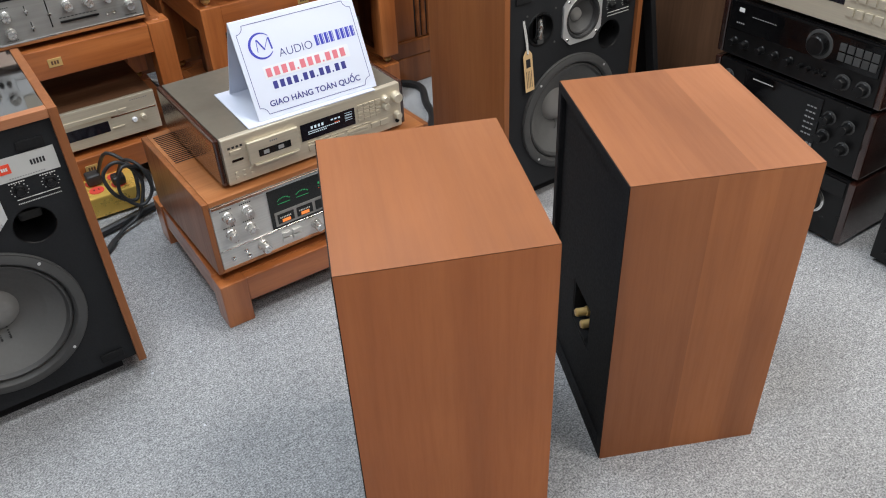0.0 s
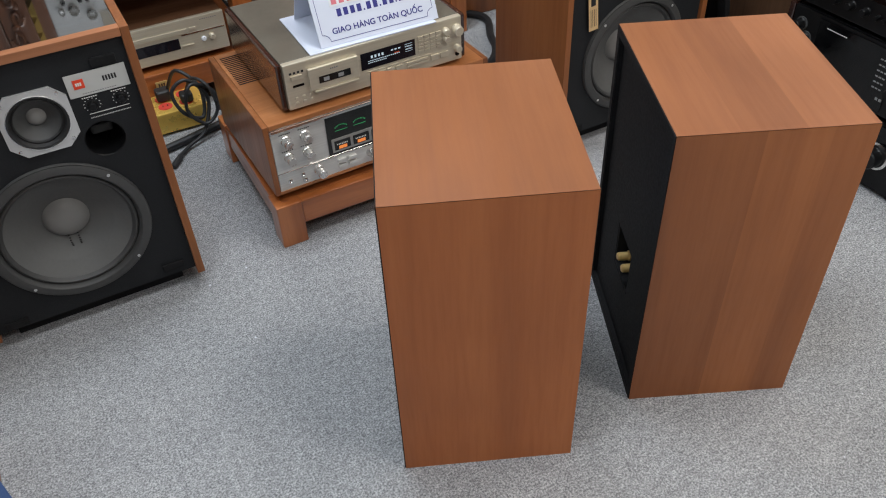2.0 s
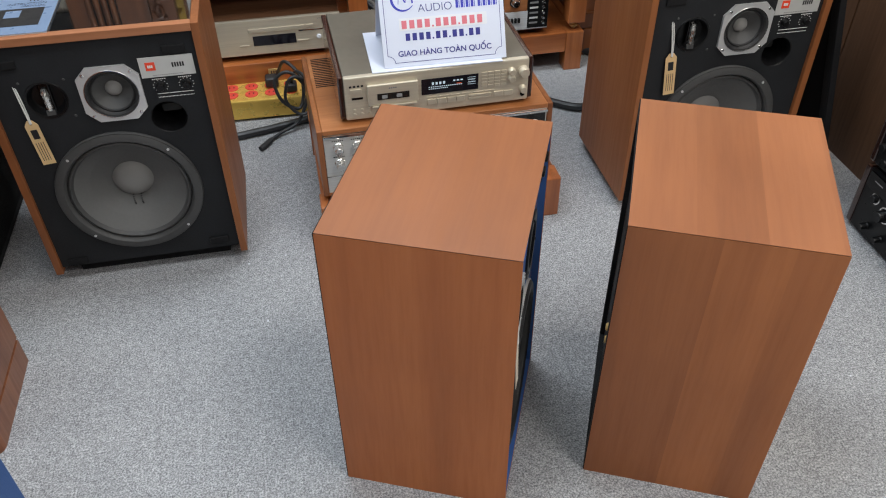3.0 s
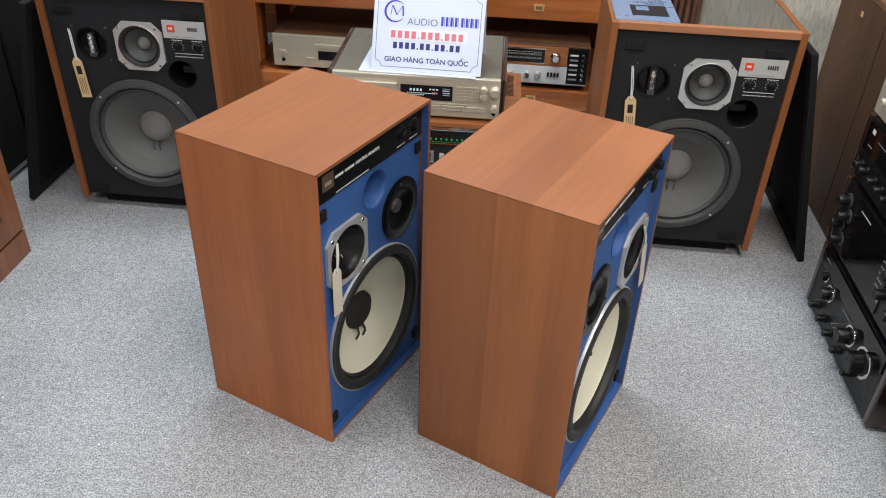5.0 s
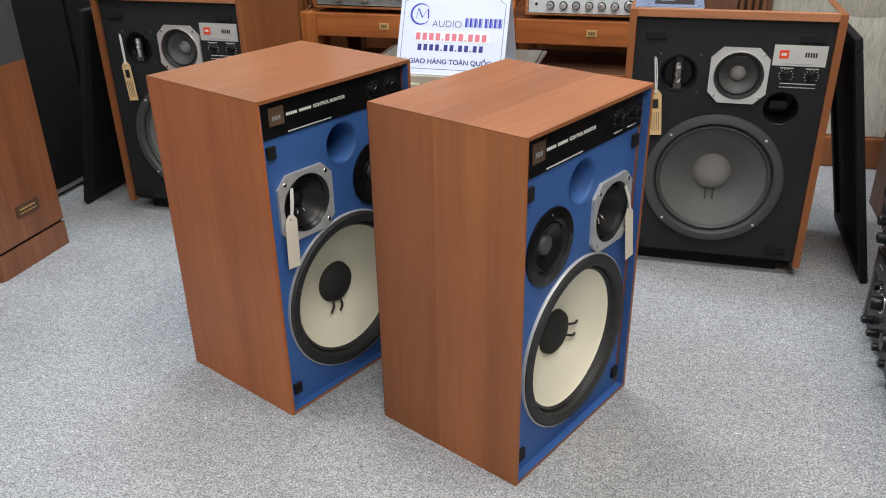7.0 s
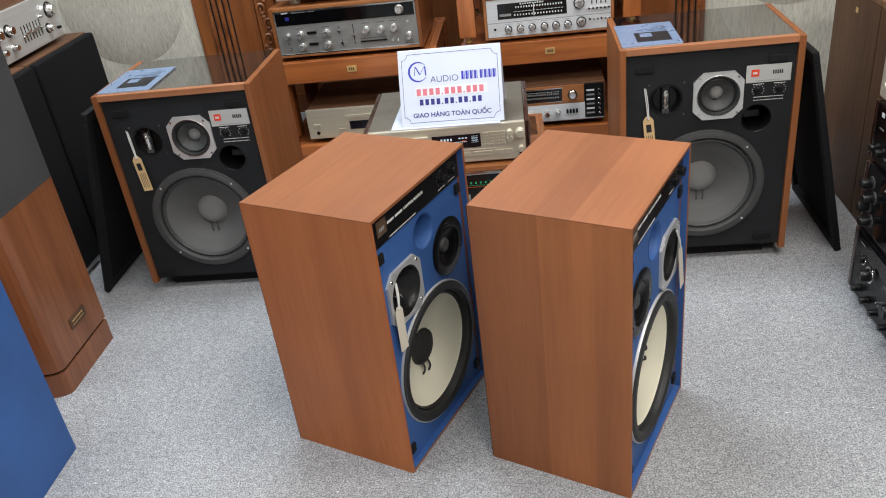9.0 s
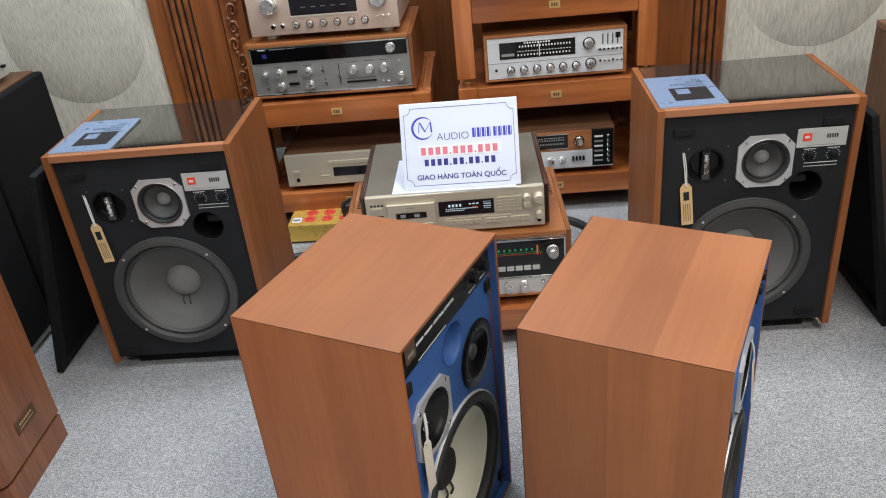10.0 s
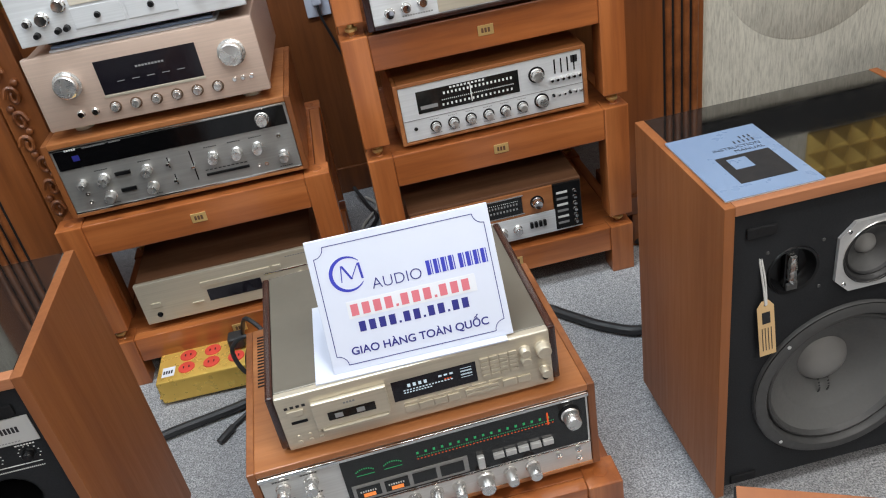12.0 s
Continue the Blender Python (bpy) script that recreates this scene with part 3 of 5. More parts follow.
    part("gasket", lathe([(0.1545, -0.002), (0.1538, -0.0065), (0.150, -0.0095), (0.139, -0.010), (0.1338, -0.006), (0.133, 0.002)], 72), rubber, wf, smooth=True)
    part("surround", lathe([(0.1335, -0.004), (0.133, 0.002), (0.1310, 0.006), (0.1285, 0.003), (0.1262, 0.006), (0.1235, 0.010)], 72), rubber, wf, smooth=True)
    part("cone", lathe(ribbed(0.1240, 0.041, 0.008, 0.045, 24, 0.0012), 72), cone_white, wf, "cream ribbed paper cone", True)
    part("dust_cap", lathe([(0.0415, 0.046), (0.039, 0.037), (0.029, 0.031), (0.016, 0.0275), (0, 0.0265)], 44), cap_black, wf, "black felt dust cap", True)
    for i in range(8):
        an = radians(22.5 + 45 * i)
        screw(wf, 0.141 * math.cos(an), 0.141 * math.sin(an), -0.0095, 0.003, gasket_grey)
    ln = Matrix.Rotation(radians(-76), 4, "Y") if mirrored else Matrix.Rotation(radians(12), 4, "Y")
    for sx in (-1, 1):
        pts = [(0.010 * sx, 0.035, -0.033), (0.0115 * sx, 0.029, -0.046), (0.012 * sx, 0.033, -0.060)]
        part("lead", tube([ln @ Vector(p) for p in pts], 0.0024, 7), rubber, wf)
    for a, b in ((0.028, 0.505), (MW - 0.028, 0.505), (0.028, 0.043), (MW - 0.028, 0.043)):
        part("grille_pad", box(a - 0.009, a + 0.009, yb - 0.006, yb - 0.0002, b - 0.011, b + 0.011, 0.002), black_matt, t)
    return t


MON_A = pose(0.573, 0.600, 0.0, 0, 0, 66.4)
MON_B = pose(1.010, 0.519, 0.0, 0, 0, 65.2)
monitor(MON_A, False, "walnut-veneered studio monitor with a blue front and cream woofer", veneer_z, veneer_x)
monitor(MON_B, True, "walnut-veneered studio monitor, blue front, midrange and tweeter swapped over", veneer_z2, veneer_x2)


def price_tag(m, w, h, string_top, card, mark, label):
    """A card tag on a white string; origin at the tag's hole, facing local -y."""
    t = thing("price_tag", m, label, "price tag", "speaker tags")
    c = 0.3 * w
    out = [(-w / 2, -h), (w / 2, -h), (w / 2, -c * 0.4), (w / 2 - c, c), (-w / 2 + c, c), (-w / 2, -c * 0.4)]
    part("card", ring_plate(out, 0, 0, w * 0.09, -0.0008, 0.0), card, t)
    if mark:
        part("print_mark", box(-w * 0.24, w * 0.24, -0.0014, -0.0009, -0.36 * h, -0.14 * h, 0), ink_black, t)
        bm = bmesh.new()
        for i in range(4):
            box(-w * 0.3 + i * w * 0.18, -w * 0.3 + i * w * 0.18 + 0.0012, -0.0013, -0.0009, -0.9 * h, -0.45 * h, 0, bm)
        part("print_lines", bm, ink_black, t)
    sx, sy, sz = string_top
    part("string", tube([(0, -0.0015, 0), (sx * 0.4, sy * 0.5 - 0.002, sz * 0.5), (sx, sy, sz)], 0.0017, 6), string_white, t)
    part("string_loop", tube([(0.002, -0.001, 0), (sx * 0.4 + 0.004, sy * 0.5 - 0.002, sz * 0.5), (sx + 0.003, sy, sz)], 0.0014, 6), string_white, t)
    return t


price_tag(MON_A @ pose(0.048, 0.004, 0.383, -3, 4, 0), 0.026, 0.088, (0.008, 0.003, 0.052), pale_tag, False, "blank cream card tag on a string at the midrange")
price_tag(MON_B @ pose(0.319, 0.003, 0.383, -3, -4, 0), 0.026, 0.088, (-0.008, 0.003, 0.05), pale_tag, False, "blank cream card tag on a string at the midrange")


# ---- black-fronted walnut speakers at the sides ----
JW, JD, JZ0, JZ1, JT = 0.446, 0.325, 0.031, 0.625, 0.016


def crumpled(w, h):
    """A bright metal lens with dented facets, standing upright in its slot."""
    rnd = random.Random(5)
    bm = bmesh.new()
    rows = []
    for i in range(8):
        z = -h + 2 * h * i / 7
        k = 0.75 if i in (0, 7) else 1.0
        rows.append([bm.verts.new((x * w * k + rnd.uniform(-0.0009, 0.0009), y + rnd.uniform(-0.0012, 0.0012), z + rnd.uniform(-0.001, 0.001))) for x, y in ((-1, 0.0035), (-0.8, -0.003), (0, -0.0055), (0.8, -0.003), (1, 0.0035))])
    for a, b in zip(rows, rows[1:]):
        for j in range(4):
            bm.faces.new((a[j], a[j + 1], b[j + 1], b[j]))
    bm.faces.new(rows[0][::-1])
    bm.faces.new(rows[-1])
    return bm


def floor_speaker(m, label):
    t = thing("bookshelf_speaker", m, label, "loudspeaker", "black-fronted speakers")
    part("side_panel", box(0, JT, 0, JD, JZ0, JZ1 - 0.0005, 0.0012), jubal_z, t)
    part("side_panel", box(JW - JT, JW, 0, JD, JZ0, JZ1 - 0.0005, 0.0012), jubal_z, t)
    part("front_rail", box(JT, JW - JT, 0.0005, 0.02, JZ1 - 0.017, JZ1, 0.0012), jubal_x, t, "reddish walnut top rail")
    part("bottom_panel", box(JT, JW - JT, 0.026, JD, JZ0 + 0.001, JZ0 + JT, 0.001), black_matt, t)
    part("back_panel", box(JT, JW - JT, JD - 0.02, JD - 0.004, JZ0 + JT, JZ1 - 0.012, 0.001), black_matt, t)
    part("glass_top", box(JT + 0.0005, JW - JT - 0.0005, 0.0205, JD - 0.001, JZ1 - 0.008, JZ1 - 0.001, 0.001), smoked, t, "smoked glass top")
    part("plinth", box(0.045, JW - 0.045, 0.045, JD - 0.03, 0.0, JZ0 + 0.001, 0.002), black_matt, t, "recessed black plinth")
    yb = 0.011
    holes = [(0.117, 0.484, 0.040), (0.246, 0.485, 0.050), (0.345, 0.416, 0.036), (0.221, 0.237, 0.146)]
    part("baffle", plate_with_holes(JT, JW - JT, JZ0 + 0.013, JZ1 - 0.017, yb, 0.014, holes), black_baffle, t, "black front baffle")
    # slot tweeter with crumpled foil lens
    sl = part("slot_tweeter", lathe([(0.042, 0.0), (0.041, -0.002), (0.037, -0.001), (0.034, 0.012), (0.030, 0.016), (0, 0.016)], 40), black_satin, t, smooth=True, at=(0.117, yb, 0.484))
    part("slot", box(-0.011, 0.011, 0.004, 0.0155, -0.035, 0.035, 0.002), black_gloss, sl)
    part("diffuser", crumpled(0.0062, 0.024), foil, sl, "shiny metal diffuser")
    part("wedge", box(-0.009, 0.009, -0.002, 0.0035, -0.036, -0.024, 0.002), gasket_grey, sl)
    for a, b in ((-0.042, 0.042), (0.045, 0.042), (0.045, -0.042), (-0.042, -0.046)):
        screw(sl, a, b, 0, 0.003, gasket_grey)
    # midrange in a cast octagonal frame
    md = part("midrange", ring_plate(octagon(0, 0, 0.062, 0.024), 0, 0, 0.0535, -0.006, 0.0), steel, t, "midrange driver in a cast silver frame", at=(0.246, yb, 0.485))
    part("surround", lathe([(0.0535, -0.001), (0.0525, -0.0065), (0.049, -0.006), (0.045, 0.001), (0.042, -0.001), (0.040, 0.0035)], 44), rubber, md, smooth=True)
    part("trim_ring", lathe([(0.0545, -0.0058), (0.0540, -0.0078), (0.0530, -0.0078), (0.0525, -0.006)], 44), chrome, md, "thin bright ring", True)
    part("cone", lathe(ribbed(0.0405, 0.016, 0.003, 0.022, 10, 0.0004), 44), mid_grey, md, smooth=True)
    part("dust_cap", lathe([(0.0175, 0.022), (0.014, 0.015), (0.008, 0.0115), (0, 0.0105)], 28), cap_grey, md, smooth=True)
    for sx in (-1, 1):
        for sz in (-1, 1):
            screw(md, 0.047 * sx, 0.047 * sz, -0.006, 0.0038)
    part("port", lathe([(0.0375, -0.001), (0.036, 0.0), (0.0345, 0.004), (0.0345, 0.09), (0.0, 0.09)], 40), black_satin, t, smooth=True, at=(0.345, yb, 0.416))
    part("port_damping", box(-0.02, 0.022, 0.05, 0.085, -0.016, 0.004, 0.006), gasket_grey, t, at=(0.345, yb, 0.416))
    # silver label plate, two level knobs
    pl = part("label_plate", box(0.312, 0.420, yb - 0.002, yb - 0.0002, 0.511, 0.556, 0.0006), silver_plate, t, "silver plate with a red square")
    part("red_square", box(0.324, 0.343, yb - 0.0028, yb - 0.0021, 0.527, 0.545, 0), red_badge, pl)
    bars(pl, 0.328, 0.339, 0.533, 0.539, 3, print_white, yb - 0.0029, 0.2)
    bars(pl, 0.376, 0.402, 0.531, 0.541, 5, ink_black, yb - 0.0021, 0.35)
    bars(pl, 0.335, 0.396, 0.515, 0.5165, 14, print_grey, yb - 0.0021, 0.35)
    for k in (0.344, 0.396):
        knob(t, k, 0.490, 0.0085, 0.012, black_satin, yb)
        bm = bmesh.new()
        for i in range(10):
            an = radians(-40 + i * 29)
            box(k + 0.0145 * math.cos(an) - 0.001, k + 0.0145 * math.cos(an) + 0.001, yb - 0.0006, yb - 0.0002, 0.490 + 0.013 * math.sin(an) - 0.0006, 0.490 + 0.013 * math.sin(an) + 0.0006, 0, bm)
        part("dial_marks", bm, print_white, t)
        bars(t, k - 0.014, k + 0.014, 0.505, 0.507, 7, print_white, yb)
    bars(t, 0.334, 0.408, 0.4715, 0.473, 3, print_white, yb, 0.04)
    bars(t, 0.334, 0.408, 0.463, 0.465, 26, print_white, yb, 0.4)
    # woofer
    wf = part("woofer", lathe([(0.157, 0.0), (0.157, -0.005), (0.1565, -0.0065), (0.1560, -0.007), (0.1548, -0.0068)], 72), gasket_grey, t, "large grey paper woofer", True, at=(0.221, yb, 0.237))
    part("gasket", lathe([(0.155, -0.0085), (0.150, -0.0105), (0.138, -0.0105), (0.134, -0.006), (0.133, 0.0)], 72), gasket_grey, wf, smooth=True)
    part("surround", lathe([(0.134, -0.004), (0.132, 0.003), (0.1285, -0.002), (0.125, -0.003), (0.121, 0.002), (0.119, 0.006)], 72), gasket_grey, wf, smooth=True)
    part("cone", lathe([(0.1195, 0.005), (0.105, 0.016), (0.090, 0.026)] + ribbed(0.088, 0.045, 0.027, 0.054, 12, 0.0008), 72), cone_grey, wf, "grey ribbed paper cone", True)
    part("dust_cap", lathe([(0.0455, 0.055), (0.041, 0.047), (0.031, 0.040), (0.017, 0.036), (0, 0.035)], 44), cap_grey, wf, smooth=True)
    for sx in (-1, 1):
        bm = bmesh.new()
        for i in range(7):
            q = i / 6
            lathe([(0, -0.002), (0.0022, 0), (0, 0.002)], 8, bm, (0.009 * sx * (1 - 0.1 * q), 0.045 - 0.006 * math.sin(q * 3.1), -0.040 - 0.030 * q))
        part("lead", bm, rubber, wf, smooth=True)
    for i in range(4):
        an = radians(45 + 90 * i)
        part("clip", shared(("clip",), lambda: finish("clip", lathe([(0.0035, 0), (0.003, -0.002), (0, -0.0025)], 14), steel, True)), steel, wf, at=(0.148 * math.cos(an), -0.0095, 0.148 * math.sin(an)))
    for a, b in ((0.062, 0.568), (0.386, 0.570), (0.055, 0.058), (0.385, 0.068)):
        part("grille_pad", box(a - 0.023, a + 0.023, yb - 0.005, yb - 0.0002, b - 0.009, b + 0.009, 0.002), black_matt, t)
    return t


JUB_L = pose(-0.318, 1.388, 0.0, 0, 0, 0)
JUB_R = pose(1.087, 1.386, 0.0, 0, 0, 0)
floor_speaker(JUB_L, "walnut speaker with a black front and smoked glass top")
floor_speaker(JUB_R, "walnut speaker with a black front and smoked glass top")
for jm in (JUB_L, JUB_R):
    price_tag(jm @ pose(0.072, 0.004, 0.437, -2, -5, 0), 0.027, 0.098, (-0.002, 0.006, 0.086), kraft, True, "kraft card price tag hanging on a white string")


def manual(m):
    t = thing("instruction_manual", m, "blue-grey instruction booklet lying on the smoked glass", "booklet", "booklets")
    part("pages", box(0.001, 0.148, 0.001, 0.204, 0, 0.0025, 0.0005), paper, t)
    part("cover", box(0, 0.149, 0, 0.205, 0.0026, 0.0034, 0.0003), manual_blue, t)
    part("cover_picture", box(0.042, 0.128, 0.035, 0.118, 0.0036, 0.0039, 0), ink_black, t)
    part("picture_detail", box(0.055, 0.085, 0.075, 0.108, 0.0041, 0.0043, 0), manual_blue, t)
    for i, (txt, w) in enumerate((("INSTRUCTION", 0.085), ("MANUAL", 0.05))):
        letters(txt, 0.0118, ink_black, t, pose(0.128, 0.138 - 0.0125 * i, 0.0037, -90, 0, 0), name="title", align="RIGHT", bold=-0.0002)
    bm = bmesh.new()
    for i in range(3):
        box(0.107 + 0.0075 * i, 0.1095 + 0.0075 * i, 0.165, 0.173, 0.0036, 0.0039, 0, bm)
    for i in range(5):
        box(0.092 + 0.0075 * i, 0.0945 + 0.0075 * i, 0.1525, 0.1605, 0.0036, 0.0039, 0, bm)
    part("title_marks", bm, ink_black, t)
    return t


manual(JUB_R @ pose(0.008, 0.014, JZ1))
manual(JUB_L @ pose(0.012, 0.014, JZ1))

# ---- low stand with receiver, recorder and sign ----
def corner_post(parent, x, y, w, d, z0, z1, cap=True, spike=0.0):
    p = part("post", box(x, x + w, y, y + d, z0, z1, 0.003), rack_z, parent)
    if cap:
        part("plug", lathe([(0.013, 0), (0.012, -0.0015), (0, -0.0018)], 20), rack_y, p, at=Matrix.Translation((x + w / 2, y + d / 2, z1 - 0.0005)) @ pose(0, 0, 0, -90, 0, 0))
    if spike:
        part("spike", lathe([(0.004, 0), (0.010, 0.008), (0.013, 0.010), (0.013, 0.016), (0.007, 0.018), (0.006, spike)], 18), brass, p, "brass spike foot", True, at=Matrix.Translation((x + w / 2, y + d / 2, z0 - spike)) @ pose(0, 0, 0, 90, 0, 0))


def rack_tier(parent, w, d, z0, z1, rail, plate=True, spike=0.0, pw=0.058, open_back=True, foot_arch=False):
    """One tier: four posts, four rails, a board and a maker's plate."""
    for x in (0, w - pw):
        for y in (0, d - pw):
            corner_post(parent, x, y, pw, pw, z0, z1, True, spike)
    part("front_rail", box(pw, w - pw, 0.004, 0.030, z1 - rail, z1 - 0.002, 0.003), rack_x, parent)
    part("back_rail", box(pw, w - pw, d - 0.030, d - 0.004, z1 - rail, z1 - 0.002, 0.003), rack_x, parent)
    for x in (0.004, w - 0.030):
        part("side_rail", box(x, x + 0.026, pw, d - pw, z1 - rail, z1 - 0.002, 0.003), rack_y, parent)
    part("board", box(0.031, w - 0.031, 0.031, d - 0.031, z1 - 0.020, z1 - 0.003, 0.002), rack_x, parent)
    if plate:
        pl = part("maker_plate", box(w / 2 - 0.017, w / 2 + 0.017, 0.0015, 0.0038, z1 - rail * 0.5 - 0.011, z1 - rail * 0.5 + 0.011, 0.0006), brass, parent, "small brass maker's plate")
        bm = bmesh.new()
        for i in range(3):
            box(w / 2 - 0.010 + 0.007 * i, w / 2 - 0.005 + 0.007 * i, 0.0009, 0.0014, z1 - rail * 0.5 - 0.005, z1 - rail * 0.5 + 0.005, 0, bm)
        part("plate_marks", bm, dkcase_x, pl)


ls = thing("low_stand", pose(0.318, 1.404, 0), "low reddish hardwood equipment stand on the carpet", "stand")
rack_tier(ls, 0.61, 0.47, 0.0, 0.117, 0.066, True, 0.0, 0.062)


def feet(parent, w, d, h, mat=None, r=0.018):
    for x in (0.05, w - 0.05):
        for y in (0.05, d - 0.06):
            part("foot", shared(("foot", r, h, (mat or rubber).name), lambda: finish("foot", lathe([(r * 0.8, 0), (r, 0.002), (r, h), (0, h)], 20), mat or rubber, True)), mat or rubber, parent, at=Matrix.Translation((x, y, h)) @ pose(0, 0, 0, -90, 0, 0))


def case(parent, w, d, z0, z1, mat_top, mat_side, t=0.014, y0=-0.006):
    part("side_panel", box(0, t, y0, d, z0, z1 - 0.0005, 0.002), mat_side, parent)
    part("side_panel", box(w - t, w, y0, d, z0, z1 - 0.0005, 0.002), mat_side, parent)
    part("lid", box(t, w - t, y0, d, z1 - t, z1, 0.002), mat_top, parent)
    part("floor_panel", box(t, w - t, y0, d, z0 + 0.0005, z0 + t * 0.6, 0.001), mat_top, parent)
    part("chassis", box(t, w - t, 0.004, d - 0.006, z0 + t * 0.6, z1 - t, 0), black_matt, parent)


def vents(parent, x0, x1, y0, y1, n, z, mat=None):
    """A block of slits across a lid."""
    bm = bmesh.new()
    p = (y1 - y0) / n
    for i in range(n):
        box(x0, x1, y0 + i * p, y0 + (i + 0.42) * p, z - 0.002, z + 0.0008, 0, bm)
    part("vent_slits", bm, mat or black_matt, parent)


# wooden-cased receiver
rc = thing("receiver", pose(0.330, 1.434, 0.117, 0, 0, 1.5), "vintage silver receiver in a wooden case on the stand", "receiver")
RW, RD, RH = 0.572, 0.375, 0.200
feet(rc, RW, RD, 0.016)
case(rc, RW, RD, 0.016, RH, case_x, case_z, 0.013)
vents(rc, 0.022, 0.125, 0.200, 0.355, 17, RH)
vents(rc, RW - 0.125, RW - 0.022, 0.200, 0.355, 17, RH)
fp = part("faceplate", box(0.014, RW - 0.014, -0.004, 0.003, 0.022, RH - 0.016, 0.0015), alu, rc, "brushed silver front panel")
part("trim_lip", box(0.013, RW - 0.013, -0.010, -0.004, RH - 0.022, RH - 0.014, 0.002), chrome, rc)
part("lower_bead", box(0.014, RW - 0.014, -0.007, -0.004, 0.070, 0.073, 0.001), chrome, rc)
win = part("dial_window", box(0.142, RW - 0.018, -0.0065, -0.0042, 0.076, RH - 0.023, 0.0015), dial_black, rc, "dark tuning dial window")
part("window_bezel", box(0.138, RW - 0.016, -0.0055, -0.0041, 0.0735, 0.0757, 0.0005), chrome, rc)
yw = -0.0066
bars(win, 0.265, 0.500, 0.150, 0.1550, 17, glow_green, yw, 0.72)
bars(win, 0.265, 0.500, 0.1435, 0.1452, 60, glow_green, yw, 0.6)
bars(win, 0.265, 0.500, 0.1385, 0.1402, 40, glow_red, yw, 0.6)
part("pointer", box(0.486, 0.4885, yw - 0.001, yw, 0.137, 0.163, 0), glow_red, win)
for a in (0.160, 0.206):
    bm = bmesh.new()
    for i in range(9):
        an = radians(50 + 10 * i)
        box(a + 0.018 + 0.022 * math.cos(an) - 0.001, a + 0.018 + 0.022 * math.cos(an) + 0.001, yw - 0.0004, yw, 0.127 + 0.022 * math.sin(an), 0.1295 + 0.022 * math.sin(an), 0, bm)
    box(a + 0.003, a + 0.033, yw - 0.0004, yw, 0.136, 0.1372, 0, bm)
    part("meter_scale", bm, glow_green, win)
low = part("meter_strip", box(0.150, 0.345, yw - 0.0022, yw - 0.0002, 0.082, 0.118, 0.0008), alu_dark, win)
for i, a in enumerate((0.156, 0.203, 0.250, 0.297)):
    w_ = part("meter_window", box(a, a + 0.040, yw - 0.0035, yw - 0.0023, 0.088, 0.112, 0.0005), dial_black, low)
    if i < 2:
        part("meter_glow", box(a + 0.010, a + 0.030, yw - 0.0040, yw - 0.0036, 0.090, 0.098, 0), glow_amber, w_)
        bars(w_, a + 0.006, a + 0.034, 0.101, 0.1045, 7, print_white, yw - 0.0036, 0.5)
part("slider", box(0.360, 0.372, -0.016, yw, 0.086, 0.112, 0.002), alu, rc)
for i in range(5):
    button(rc, 0.388 + i * 0.0215, 0.406 + i * 0.0215, 0.097, 0.107, alu, yw, 0.007)
knob(rc, 0.525, 0.146, 0.0145, 0.026, spun, yw, black_satin)
for a in (0.047, 0.092):
    for b in (0.108, 0.152):
        knob(rc, a, b, 0.0115, 0.026, spun, -0.004)
        bars(rc, a - 0.014, a + 0.014, b + 0.0155, b + 0.018, 6, ink_black, -0.004)
for a, r in ((0.112, 0.012), (0.245, 0.011), (0.283, 0.011), (0.322, 0.011), (0.368, 0.015), (0.412, 0.011), (0.452, 0.012)):
    knob(rc, a, 0.050, r, 0.028, spun, -0.004)
for a in (0.160, 0.186):
    for b in (0.036, 0.050):
        button(rc, a, a + 0.021, b, b + 0.009, alu, -0.004, 0.006)
for a, b in ((0.040, 0.045), (0.072, 0.052), (0.076, 0.036), (0.500, 0.058), (0.535, 0.060), (0.535, 0.040)):
    part("jack", shared(("jack",), lambda: finish("jack", lathe([(0.006, 0), (0.0058, -0.004), (0.0035, -0.0045), (0.0032, -0.001), (0, -0.001)], 18), chrome, True)), chrome, rc, at=(a, -0.004, b))

# champagne recorder
dk = thing("tape_recorder", pose(0.391, 1.455, 0.317, 0, 0, 1.2), "champagne digital tape recorder with dark side panels", "recorder")
DW, DD, DH = 0.462, 0.345, 0.116
feet(dk, DW, DD, 0.010, None, 0.02)
part("side_panel", box(0, 0.013, 0.002, DD, 0.008, DH - 0.001, 0.004), rose_side, dk, "glossy dark side cheek")
part("side_panel", box(DW - 0.013, DW, 0.002, DD, 0.008, DH - 0.001, 0.004), rose_side, dk, "glossy dark side cheek")
part("lid", box(0.0135, DW - 0.0135, 0.010, DD - 0.002, 0.014, DH, 0.002), deck_top, dk, "olive-grey metal lid")
part("faceplate", box(0.0132, DW - 0.0132, -0.006, 0.0098, 0.009, DH + 0.0005, 0.003), champagne, dk, "champagne front panel")


def dk_u(a):
    return 0.0132 + (a - 0.0132) * 1.066


def dk_v(b):
    return 0.009 + (b - 0.013) * 0.80


def dk_box(x0, x1, y0, y1, z0, z1, bevel=0.0015, bm=None):
    return box(dk_u(x0), dk_u(x1), y0, y1, dk_v(z0), dk_v(z1), bevel, bm)


def dk_bars(parent, a0, a1, b0, b1, n, mat, y, gap=0.3):
    return bars(parent, dk_u(a0), dk_u(a1), dk_v(b0), dk_v(b1), n, mat, y, gap)


def dk_knob(parent, a, b, r, h, mat, y):
    return knob(parent, dk_u(a), dk_v(b), r, h, mat, y)


def dk_button(parent, a0, a1, b0, b1, mat, y, d):
    return button(parent, dk_u(a0), dk_u(a1), dk_v(b0), dk_v(b1), mat, y, d)


